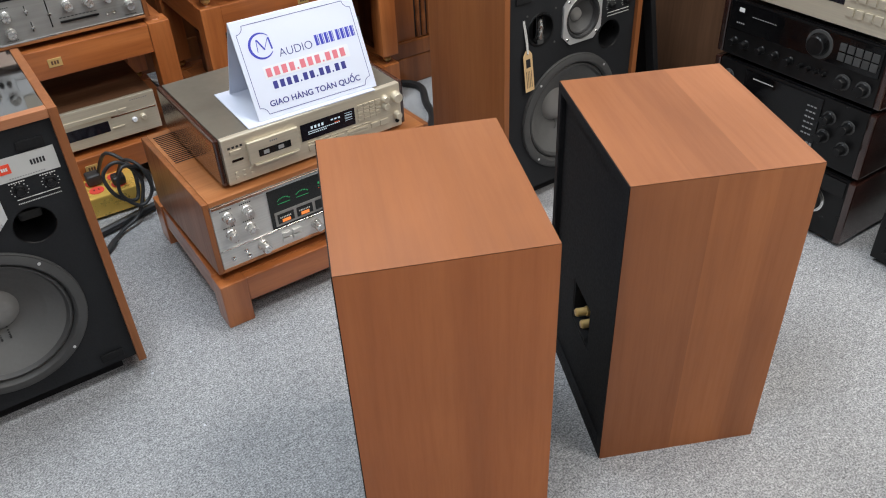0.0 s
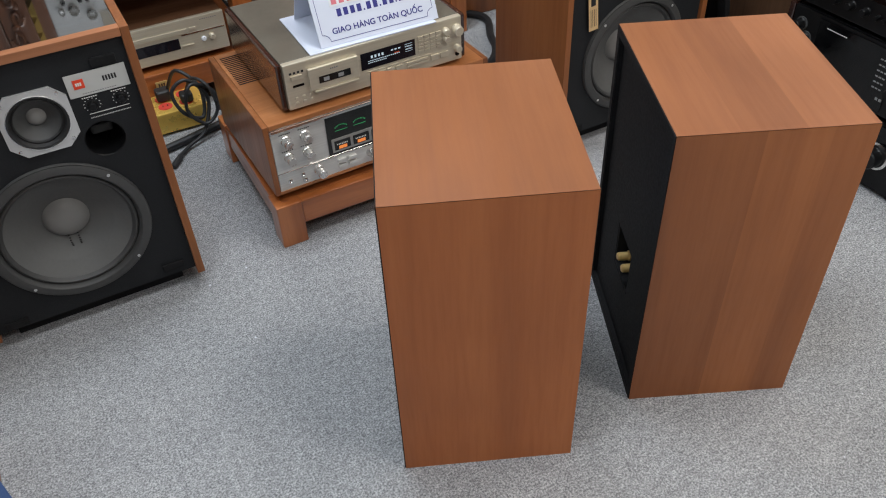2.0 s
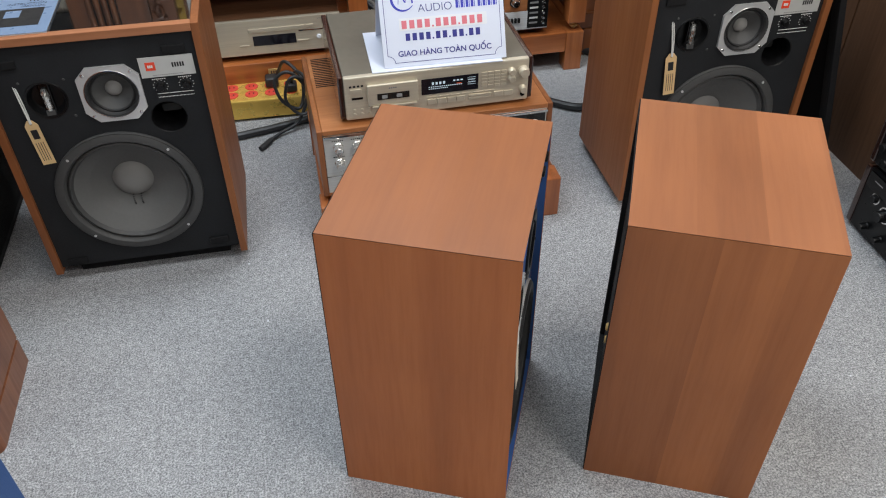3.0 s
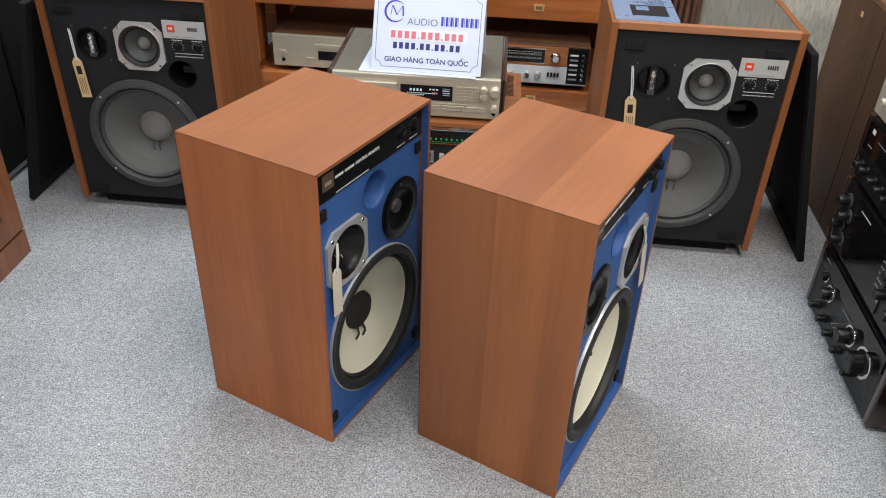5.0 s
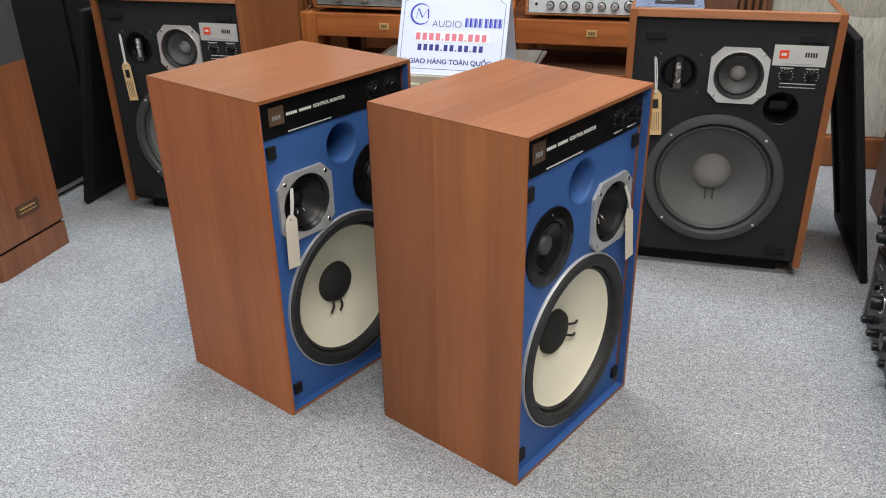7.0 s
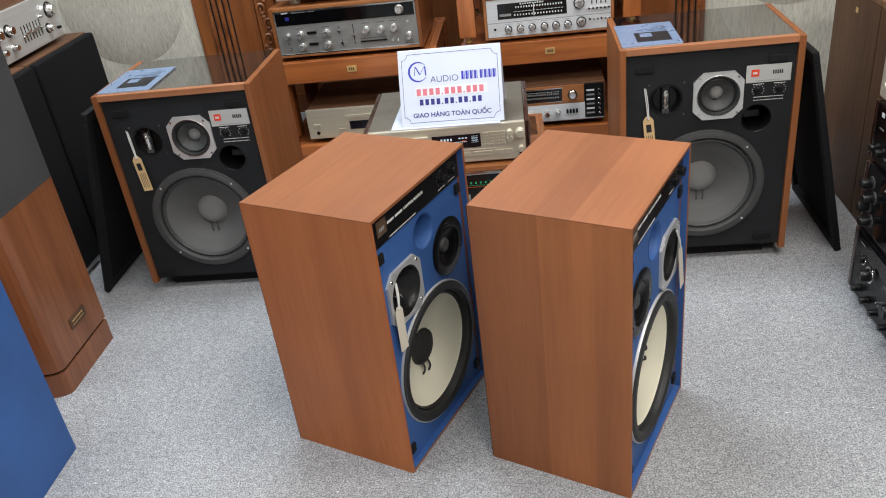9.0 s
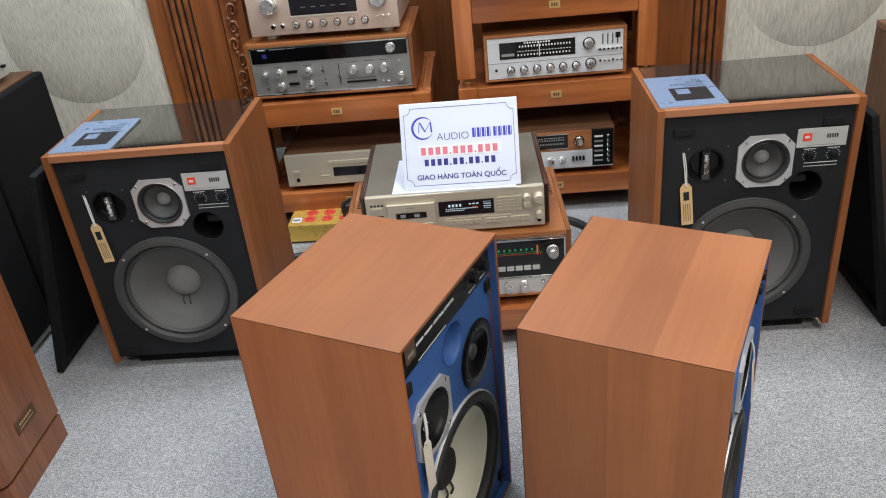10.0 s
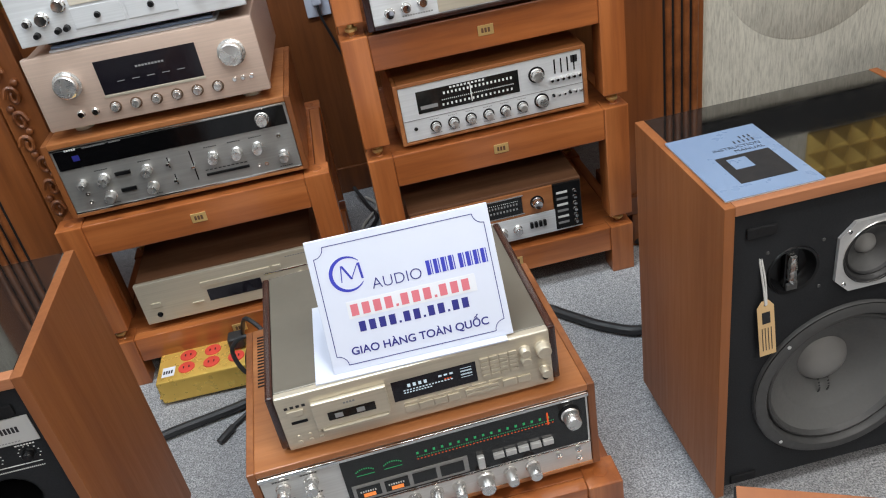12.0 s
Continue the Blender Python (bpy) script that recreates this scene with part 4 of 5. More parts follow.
y = -0.006
dr = part("cassette_door", dk_box(0.062, 0.172, y - 0.009, y - 0.0005, 0.058, 0.122, 0.002), champagne, dk)
part("door_window", dk_box(0.082, 0.152, y - 0.0102, y - 0.0092, 0.075, 0.095, 0.001), dial_black, dr)
bm = bmesh.new()
for a in (0.098, 0.130):
    dk_box(a - 0.006, a + 0.006, y - 0.0106, y - 0.0103, 0.079, 0.090, 0, bm)
part("cassette", bm, print_grey, dr)
dk_bars(dr, 0.108, 0.126, 0.108, 0.112, 4, print_grey, y - 0.0093)
part("door_sill", dk_box(0.070, 0.168, y - 0.013, y - 0.0005, 0.052, 0.057, 0.001), champagne, dk)
ds = part("display", dk_box(0.180, 0.307, y - 0.0012, y - 0.0002, 0.068, 0.118, 0.001), display_black, dk, "lit black display")
dk_bars(ds, 0.203, 0.236, 0.098, 0.106, 4, glow_white, y - 0.0013, 0.45)
dk_bars(ds, 0.250, 0.275, 0.103, 0.107, 3, glow_white, y - 0.0013, 0.4)
dk_bars(ds, 0.196, 0.272, 0.090, 0.0925, 16, glow_white, y - 0.0013, 0.4)
dk_bars(ds, 0.196, 0.240, 0.084, 0.0865, 10, glow_white, y - 0.0013, 0.4)
dk_bars(ds, 0.258, 0.270, 0.0935, 0.096, 3, glow_red, y - 0.0013, 0.4)
for b in (0.087, 0.095, 0.103):
    bm = dk_box(0.283, 0.300, y - 0.0017, y - 0.0013, b, b + 0.0008, 0)
    dk_box(0.283, 0.300, y - 0.0017, y - 0.0013, b + 0.006, b + 0.0068, 0, bm)
    part("display_frame", bm, glow_white, ds)
for i in range(4):
    for j in range(5):
        dk_button(dk, 0.314 + i * 0.0145, 0.3265 + i * 0.0145, 0.070 + j * 0.0105, 0.078 + j * 0.0105, champagne, y, 0.0025)
for a, b, r, h in ((0.382, 0.113, 0.009, 0.012), (0.382, 0.091, 0.009, 0.012), (0.409, 0.109, 0.013, 0.016), (0.409, 0.052, 0.009, 0.014)):
    dk_knob(dk, a, b, r, h, champagne, y)
part("jack", lathe([(0.005, 0), (0.0048, -0.003), (0.003, -0.0033), (0.003, -0.001), (0, -0.001)], 16), black_gloss, dk, smooth=True, at=(dk_u(0.409), y, dk_v(0.033)))
for a0, a1, b0, b1 in ((0.192, 0.212, 0.036, 0.052), (0.214, 0.235, 0.036, 0.052), (0.237, 0.256, 0.036, 0.052), (0.258, 0.276, 0.036, 0.052), (0.285, 0.336, 0.036, 0.043), (0.285, 0.336, 0.045, 0.052), (0.343, 0.364, 0.036, 0.052), (0.366, 0.386, 0.036, 0.052), (0.026, 0.050, 0.100, 0.112)):
    dk_button(dk, a0, a1, b0, b1, champagne, y, 0.003)
for i in range(6):
    dk_button(dk, 0.192 + 0.026 * i, 0.214 + 0.026 * i, 0.057, 0.060, champagne, y, 0.002)
part("slot", dk_box(0.028, 0.052, y - 0.001, y - 0.0002, 0.078, 0.085, 0.0005), black_gloss, dk)
for a in (0.032, 0.048, 0.064):
    for b in (0.030, 0.044):
        part("stud", shared(("stud",), lambda: finish("stud", lathe([(0.004, 0), (0.0035, -0.002), (0, -0.0022)], 12), champagne, True)), champagne, dk, at=(dk_u(a), y, dk_v(b)))
dk_bars(dk, 0.024, 0.058, 0.117, 0.123, 4, ink_black, y, 0.4)

# sign card
sg = thing("sign_card", pose(0.502, 1.462, 0.4340, 0, 0, -0.8), "white tent-shaped shop sign with blue and red print", "sign")
SWD, SHT, LEAN_B = 0.284, 0.206, 24.5
front = pose(0, 0.008, 0.0035, -LEAN_B, 0, 0)
panel = part("front_panel", box(0, SWD, 0, 0.003, 0, SHT, 0.0008), white_card, sg, "printed white panel", at=front)
part("back_panel", box(0, SWD, -0.003, 0, 0, SHT * 1.01, 0.0008), white_card, sg, at=pose(0, 0.008 + SHT * 2 * math.sin(radians(LEAN_B)) + 0.004, 0.0035, LEAN_B, 0, 0))
part("base_sheet", box(-0.030, SWD - 0.012, -0.004, 0.20, 0, 0.003, 0.0006), white_card, sg)
line = bmesh.new()
i_, c_ = 0.010, 0.016
def arc(cx, cz, a0, a1):
    return [(cx + c_ * math.cos(radians(a0 + (a1 - a0) * k / 6)), cz + c_ * math.sin(radians(a0 + (a1 - a0) * k / 6))) for k in range(7)]
loop = arc(SWD - i_, i_, 180, 90) + arc(SWD - i_, SHT - i_, 270, 180) + arc(i_, SHT - i_, 360, 270) + arc(i_, i_, 90, 0)
for (xa, za), (xb, zb) in zip(loop, loop[1:] + loop[:1]):
    d = Vector((xb - xa, 0, zb - za))
    if d.length < 1e-5:
        continue
    nrm = Vector((-d.z, 0, d.x)).normalized() * 0.0006
    p = [Vector((xa, -0.0004, za)) - nrm, Vector((xb, -0.0004, zb)) - nrm, Vector((xb, -0.0004, zb)) + nrm, Vector((xa, -0.0004, za)) + nrm]
    line.faces.new([line.verts.new(q) for q in p])
part("border_line", line, ink_navy, panel)
# emblem: an open ring with two peaks
em = bmesh.new()
n_ = 40
ring = []
for k in range(n_ + 1):
    an = radians(40 + 285 * k / n_)
    wdt = 0.0012 + 0.0045 * math.sin(math.pi * k / n_)
    ring.append(((0.054 + 0.0275 * math.cos(an), 0.148 + 0.0275 * math.sin(an)), (0.054 + (0.0275 - wdt) * math.cos(an), 0.148 + (0.0275 - wdt) * math.sin(an))))
for (o1, i1), (o2, i2) in zip(ring, ring[1:]):
    em.faces.new([em.verts.new((q[0], -0.0004, q[1])) for q in (o1, o2, i2, i1)])
for (xa, za, xb, zb, w_) in ((0.043, 0.137, 0.046, 0.162, 0.0016), (0.046, 0.162, 0.058, 0.139, 0.0036), (0.058, 0.139, 0.072, 0.162, 0.0016), (0.072, 0.162, 0.074, 0.137, 0.0036)):
    em.faces.new([em.verts.new(q) for q in ((xa, -0.0006, za), (xa + w_, -0.0006, za), (xb + w_, -0.0006, zb), (xb, -0.0006, zb))])
part("emblem", em, ink_blue, panel)
letters("AUDIO", 0.0245, ink_navy, panel, (0.087, -0.0003, 0.117), bold=-0.0003, width=0.077)
bm = bmesh.new()
for k in range(8):
    a = 0.1735 + 0.0117 * k + (0.004 if k > 3 else 0)
    box(a, a + 0.0060, -0.0005, -0.0001, 0.119, 0.1415, 0, bm)
    box(a + 0.0074, a + 0.0090, -0.0005, -0.0001, 0.119, 0.1415, 0, bm)
part("print_blocks", bm, ink_blue, panel)
part("print_label", box(0.042, 0.243, -0.0006, -0.0001, 0.079, 0.106, 0.0002), paper, panel)
def print_row(groups, a, step, w, b0, b1, dot, y, mat):
    """A row of print as plain bars and dots."""
    for k, ch in enumerate(groups):
        if ch == ".":
            part("dot", box(a, a + dot, y - 0.0003, y, b0, b0 + dot, 0), mat, panel)
            a += dot + 0.0035
        else:
            part("print_bar", box(a + w * 0.08, a + w * 0.80, y - 0.0003, y, b0, b1, 0), mat, panel)
            a += step


print_row("0000.000.000", 0.046, 0.0176, 0.0160, 0.083, 0.101, 0.004, -0.0007, ink_red)
print_row("0000.00.00.00", 0.053, 0.0156, 0.0140, 0.0566, 0.0726, 0.0035, -0.0001, ink_navy)
letters("GIAO HÀNG TOÀN QUỐC", 0.0172, ink_navy, panel, (0.142, -0.0003, 0.0236), align="CENTER", bold=0.0003, width=0.216)


# ---- equipment racks ----
def rack(m, tiers, label):
    t = thing("equipment_rack", m, label, "rack", "hardwood racks")
    W_, D_ = 0.614, 0.47
    rack_tier(t, W_, D_, 0.0, 0.136, 0.070, True, 0.0)
    z = 0.136
    for top in tiers:
        rack_tier(t, W_, D_, z + 0.030, top, 0.080, True, 0.030)
        z = top
    return t


rack(pose(-0.074, 2.150, 0), (0.456,), "two-tier reddish hardwood rack with brass spikes")
rack(pose(0.628, 2.150, 0), (0.457, 0.736, 1.015), "tall reddish hardwood rack of stacked tiers with brass spikes")


def ticks(parent, a0, a1, b0, b1, n, mat, y, gap=0.6):
    return bars(parent, a0, a1, b0, b1, n, mat, y, gap)


# disc player on the lower shelf
cd = thing("disc_player", pose(0.025, 2.180, 0.136), "champagne disc player with a brown lid on the lower shelf", "player")
feet(cd, 0.43, 0.33, 0.016)
part("lid", box(0.002, 0.428, 0.008, 0.33, 0.016, 0.128, 0.003), dkcase_x, cd, "dark brown lid")
part("faceplate", box(0, 0.43, -0.006, 0.0075, 0.017, 0.130, 0.003), champagne, cd)
part("tray", box(0.150, 0.318, -0.009, -0.0062, 0.089, 0.102, 0.001), champagne, cd)
part("display", box(0.160, 0.290, -0.0072, -0.0062, 0.046, 0.078, 0.001), display_black, cd)
part("tray_line", box(0.300, 0.425, -0.0072, -0.0062, 0.082, 0.086, 0.0005), chrome, cd)
for a0, a1, b0, b1 in ((0.325, 0.345, 0.094, 0.102), (0.295, 0.330, 0.050, 0.054), (0.118, 0.146, 0.048, 0.052), (0.024, 0.048, 0.062, 0.074)):
    button(cd, a0, a1, b0, b1, champagne, -0.006, 0.003)
part("jack", lathe([(0.007, 0), (0.0065, -0.002), (0.004, -0.0022), (0, -0.001)], 18), black_gloss, cd, smooth=True, at=(0.036, -0.006, 0.040))
knob(cd, 0.385, 0.062, 0.008, 0.010, champagne, -0.006)
knob(cd, 0.360, 0.060, 0.007, 0.006, paper, -0.006)
bars(cd, 0.36, 0.41, 0.117, 0.119, 8, print_grey, -0.006)

# quadraphonic amplifier
qa = thing("amplifier", pose(-0.032, 2.180, 0.456, 0, 0, -1.0) @ Matrix.Scale(1.035, 4), "vintage amplifier, black and silver front in a wooden case", "amplifier")
QW, QD, QH = 0.512, 0.34, 0.182
feet(qa, QW, QD, 0.012)
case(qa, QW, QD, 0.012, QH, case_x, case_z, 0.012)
part("faceplate", box(0.013, QW - 0.013, -0.004, 0.003, 0.020, QH - 0.013, 0.0012), alu_dark, qa)
part("frame_bead", box(0.013, QW - 0.013, -0.006, -0.0042, 0.020, 0.024, 0.001), chrome, qa)
part("frame_bead", box(0.013, QW - 0.013, -0.006, -0.0042, QH - 0.017, QH - 0.013, 0.001), chrome, qa)
bp = part("black_panel", box(0.018, QW - 0.018, -0.006, -0.0042, 0.122, QH - 0.018, 0.001), black_gloss, qa, "glossy black upper strip")
bars(bp, 0.042, 0.066, 0.1615, 0.165, 5, print_white, -0.006, 0.35)
bars(bp, 0.078, 0.126, 0.1615, 0.1640, 14, print_grey, -0.006, 0.4)
bars(bp, 0.133, 0.158, 0.1615, 0.1640, 6, print_grey, -0.006, 0.4)
part("lamp_mark", box(0.052, 0.066, -0.0066, -0.0061, 0.138, 0.150, 0), ink_navy, bp)
knob(qa, 0.445, 0.144, 0.0135, 0.020, spun, -0.006)
for a, b, r in ((0.052, 0.088, 0.008), (0.096, 0.088, 0.0115), (0.096, 0.048, 0.0115), (0.186, 0.088, 0.0115), (0.186, 0.048, 0.0115), (0.325, 0.085, 0.0115), (0.375, 0.083, 0.0115), (0.420, 0.085, 0.0115), (0.468, 0.055, 0.0115)):
    knob(qa, a, b, r, 0.026, spun, -0.004)
for a0, a1, b0, b1 in ((0.120, 0.152, 0.088, 0.096), (0.120, 0.152, 0.050, 0.058), (0.300, 0.392, 0.045, 0.050)):
    button(qa, a0, a1, b0, b1, black_satin, -0.004, 0.005)
for a, b0, b1 in ((0.232, 0.080, 0.104), (0.236, 0.040, 0.064), (0.280, 0.040, 0.108)):
    sl = part("slider_slot", box(a - 0.0012, a + 0.0012, -0.0047, -0.0041, b0, b1, 0), black_gloss, qa)
    part("slider_cap", box(a - 0.004, a + 0.004, -0.016, -0.0048, (b0 + b1) / 2 - 0.003, (b0 + b1) / 2 + 0.003, 0.001), chrome, sl)
for a, b in ((0.052, 0.062), (0.052, 0.042), (0.412, 0.044), (0.428, 0.044), (0.468, 0.100)):
    part("jack", shared(("jack2",), lambda: finish("jack", lathe([(0.004, 0), (0.0038, -0.003), (0.002, -0.003), (0, -0.001)], 14), chrome, True)), chrome, qa, at=(a, -0.004, b))
bars(qa, 0.300, 0.392, 0.056, 0.058, 10, ink_black, -0.004)

for a in (0.096, 0.186, 0.325, 0.375, 0.420):
    bars(qa, a - 0.014, a + 0.014, 0.1065, 0.1085, 6, ink_black, -0.004)
for a in (0.096, 0.186, 0.468):
    bars(qa, a - 0.014, a + 0.014, 0.0285, 0.0302, 6, ink_black, -0.004)

# pink-champagne amplifier on top
ca = thing("amplifier", pose(-0.001, 2.195, 0.6445, 0, 0, -2.4), "pink-champagne amplifier with two large knobs and dark display", "amplifier")
feet(ca, 0.468, 0.36, 0.022, champagne, 0.02)
part("lid", box(0.004, 0.464, 0.010, 0.37, 0.022, 0.174, 0.003), rosegold, ca)
part("faceplate", box(0, 0.468, -0.010, 0.0095, 0.020, 0.178, 0.005), rosegold, ca, "thick pink-champagne front panel", True)
dp = part("display", box(0.136, 0.343, -0.0112, -0.0102, 0.077, 0.148, 0.001), display_black, ca)
part("display_bezel", box(0.134, 0.345, -0.0125, -0.0101, 0.071, 0.0765, 0.001), champagne, ca)
bars(dp, 0.215, 0.275, 0.122, 0.126, 9, print_grey, -0.0113)
bars(dp, 0.170, 0.325, 0.100, 0.1015, 5, print_grey, -0.0113, 0.5)
for a in (0.072, 0.410):
    knob(ca, a, 0.113, 0.0265, 0.022, spun, -0.010)
for i in range(6):
    knob(ca, 0.148 + 0.043 * i, 0.050, 0.0092, 0.012, spun, -0.010, bronze)
for a in (0.075, 0.105):
    knob(ca, a, 0.048, 0.0075, 0.006, chrome, -0.010)
for a in (0.400, 0.418, 0.436):
    knob(ca, a, 0.057, 0.0045, 0.006, chrome, -0.010)

sh = thing("folded_sheets", pose(0.055, 2.205, 0.8185, 0, 0, -2.4), "pale lilac folded sheets lying on the amplifier", "paper")
part("sheet", box(0, 0.34, 0, 0.25, 0, 0.006, 0.002), paper, sh)
part("sheet", box(0.004, 0.335, 0.006, 0.25, 0.007, 0.013, 0.002), manual_blue, sh)

# silver tape deck at the top
td = thing("tape_deck", pose(0.016, 2.190, 0.8320, 0, 0, -2.4), "silver cassette deck with level meters on the stack", "tape deck")
feet(td, 0.45, 0.3, 0.012)
part("case_back", box(0.003, 0.447, 0.008, 0.30, 0.012, 0.165, 0.003), dkcase_x, td)
part("faceplate", box(0, 0.45, -0.006, 0.0075, 0.012, 0.168, 0.003), whitealu, td)
for a in (0.120, 0.225):
    mw = part("meter", box(a, a + 0.09, -0.009, -0.0062, 0.075, 0.135, 0.002), pale_tag, td)
    part("meter_frame", box(a - 0.004, a + 0.094, -0.0085, -0.0062, 0.030, 0.070, 0.002), whitealu, td)
    knob(td, a + 0.045, 0.050, 0.006, 0.006, black_satin, -0.0085)
for a, b, r in ((0.060, 0.060, 0.013), (0.100, 0.080, 0.013), (0.030, 0.058, 0.008), (0.082, 0.034, 0.006), (0.100, 0.036, 0.006), (0.040, 0.032, 0.006), (0.365, 0.060, 0.013), (0.405, 0.060, 0.013)):
    knob(td, a, b, r, 0.014, chrome if r > 0.007 else black_satin, -0.006)

# receiver with a long dial on the tall rack's middle tier
rx = thing("receiver", pose(0.716, 2.170, 0.457, 0, 0, 0.8) @ Matrix.Scale(1.035, 4), "silver receiver with a long dial in a walnut case", "receiver")
XW, XH = 0.424, 0.150
feet(rx, XW, 0.33, 0.010)
case(rx, XW, 0.33, 0.010, XH, case_x, case_x, 0.009)
part("faceplate", box(0.010, XW - 0.010, -0.003, 0.003, 0.017, XH - 0.010, 0.001), whitealu, rx)
part("seam", box(0.010, XW - 0.010, -0.0038, -0.0032, 0.064, 0.0655, 0), print_grey, rx)
dw = part("dial_window", box(0.046, 0.272, -0.0042, -0.0032, 0.076, 0.126, 0.0008), dial_black, rx)
ticks(dw, 0.105, 0.262, 0.109, 0.1145, 18, print_white, -0.0043, 0.55)
ticks(dw, 0.120, 0.200, 0.1195, 0.1235, 10, print_white, -0.0043, 0.4)
ticks(dw, 0.100, 0.262, 0.096, 0.0985, 36, print_white, -0.0043)
ticks(dw, 0.100, 0.262, 0.084, 0.089, 17, print_white, -0.0043, 0.6)
part("dial_lamp", box(0.052, 0.090, -0.0047, -0.0043, 0.085, 0.093, 0), print_grey, dw)
part("pointer", box(0.164, 0.166, -0.005, -0.0043, 0.080, 0.120, 0), print_white, dw)
for a in (0.078, 0.118, 0.157, 0.197, 0.235, 0.274):
    knob(rx, a, 0.041, 0.0095, 0.018, spun, -0.003, black_satin)
knob(rx, 0.312, 0.105, 0.0135, 0.020, spun, -0.003, black_satin)
knob(rx, 0.318, 0.044, 0.0125, 0.020, spun, -0.003, black_satin)
for i in range(4):
    a = 0.352 + 0.0145 * i
    part("slider_slot", box(a, a + 0.003, -0.0037, -0.0031, 0.098, 0.130, 0), black_gloss, rx)
for i in range(6):
    knob(rx, 0.344 + 0.0125 * i, 0.086, 0.004, 0.010, chrome, -0.003)
    knob(rx, 0.346 + 0.0125 * i, 0.050, 0.003, 0.008, chrome if i % 3 else black_satin, -0.003)
part("badge", box(0.390, 0.405, -0.0037, -0.0031, 0.115, 0.131, 0), ink_black, rx)
knob(rx, 0.034, 0.044, 0.004, 0.003, black_satin, -0.003)

for a in (0.078, 0.118, 0.157, 0.197, 0.235, 0.274):
    bars(rx, a - 0.013, a + 0.013, 0.0245, 0.0262, 6, print_grey, -0.003)
    bars(rx, a - 0.010, a + 0.010, 0.0575, 0.059, 5, print_grey, -0.003)

# smaller tuner on the tall rack's bottom tier
rz = thing("tuner_amplifier", pose(0.694, 2.165, 0.136) @ Matrix.Scale(1.02, 4), "walnut-cased tuner amplifier with a black control block", "tuner")
ZW, ZH = 0.418, 0.152
feet(rz, ZW, 0.31, 0.014)
part("case", box(0, ZW, 0.004, 0.31, 0.014, ZH, 0.003), dkcase_x, rz, "walnut sleeve")
part("faceplate", box(0.004, ZW - 0.004, -0.004, 0.0035, 0.020, 0.080, 0.001), whitealu, rz)
part("wood_insert", box(0.004, ZW - 0.072, -0.003, 0.0035, 0.081, ZH - 0.006, 0.001), case_x, rz)
dw = part("dial_window", box(0.060, 0.270, -0.0052, -0.0032, 0.092, 0.136, 0.001), dial_black, rz)
part("window_bezel", box(0.056, 0.274, -0.0045, -0.0031, 0.088, 0.0915, 0.0005), chrome, rz)
part("window_bezel", box(0.056, 0.274, -0.0045, -0.0031, 0.1365, 0.140, 0.0005), chrome, rz)
ticks(dw, 0.070, 0.262, 0.117, 0.1225, 26, print_grey, -0.0053, 0.5)
ticks(dw, 0.070, 0.262, 0.1265, 0.1280, 40, print_white, -0.0053, 0.6)
ticks(dw, 0.070, 0.262, 0.104, 0.1095, 24, print_grey, -0.0053, 0.5)
knob(rz, 0.306, 0.112, 0.0125, 0.018, chrome, -0.003, black_satin)
for a in (0.060, 0.110, 0.160, 0.215, 0.252):
    knob(rz, a, 0.050, 0.0105, 0.018, chrome, -0.004)
for i in range(4):
    button(rz, 0.283 + 0.011 * i, 0.290 + 0.011 * i, 0.047, 0.061, black_satin, -0.004, 0.008)
cb = part("control_block", box(ZW - 0.070, ZW - 0.004, -0.005, 0.0035, 0.024, ZH - 0.006, 0.001), black_satin, rz)
for i in range(6):
    b = 0.040 + 0.0165 * i
    bars(cb, ZW - 0.064, ZW - 0.034, b - 0.002, b + 0.004, 1, print_white if i % 2 else print_grey, -0.005, 0.1)
    knob(cb, ZW - 0.020, b, 0.0045, 0.010, chrome, -0.005)

# device on the tall rack's upper tier, half out of sight
ux = thing("preamplifier", pose(0.690, 2.140, 0.736), "white-fronted preamplifier in a dark red wooden frame", "amplifier")
feet(ux, 0.42, 0.33, 0.010)
case(ux, 0.42, 0.33, 0.010, 0.150, rose_side, rose_side, 0.014)
part("faceplate", box(0.015, 0.405, -0.004, 0.003, 0.019, 0.135, 0.001), whitealu, ux)
part("lower_strip", box(0.150, 0.400, -0.0058, -0.0042, 0.022, 0.060, 0.001), champagne, ux)
for a, b, r in ((0.050, 0.040, 0.010), (0.085, 0.045, 0.010), (0.120, 0.050, 0.010), (0.060, 0.095, 0.016), (0.200, 0.095, 0.016), (0.340, 0.095, 0.016)):
    knob(ux, a, b, r, 0.014, chrome, -0.004)
bars(ux, 0.075, 0.140, 0.027, 0.030, 12, print_grey, -0.004)


# ---- large carved floor speakers at the back wall ----
def scroll(turn):
    """One carved leaf scroll with a bud."""
    pts = [(turn * 0.017 * (1 - q / 9) * math.cos(q * 0.95), -0.004 - 0.010 * (1 - q / 9), 0.024 * (1 - q / 11) * math.sin(q * 0.95)) for q in range(9)]
    bm = tube(pts, 0.0048, 6)
    lathe([(0, -0.014), (0.008, -0.008), (0.009, 0.001)], 10, bm, (-turn * 0.012, 0.0, 0.027))
    return finish("scroll", bm, pillar_wood, True)


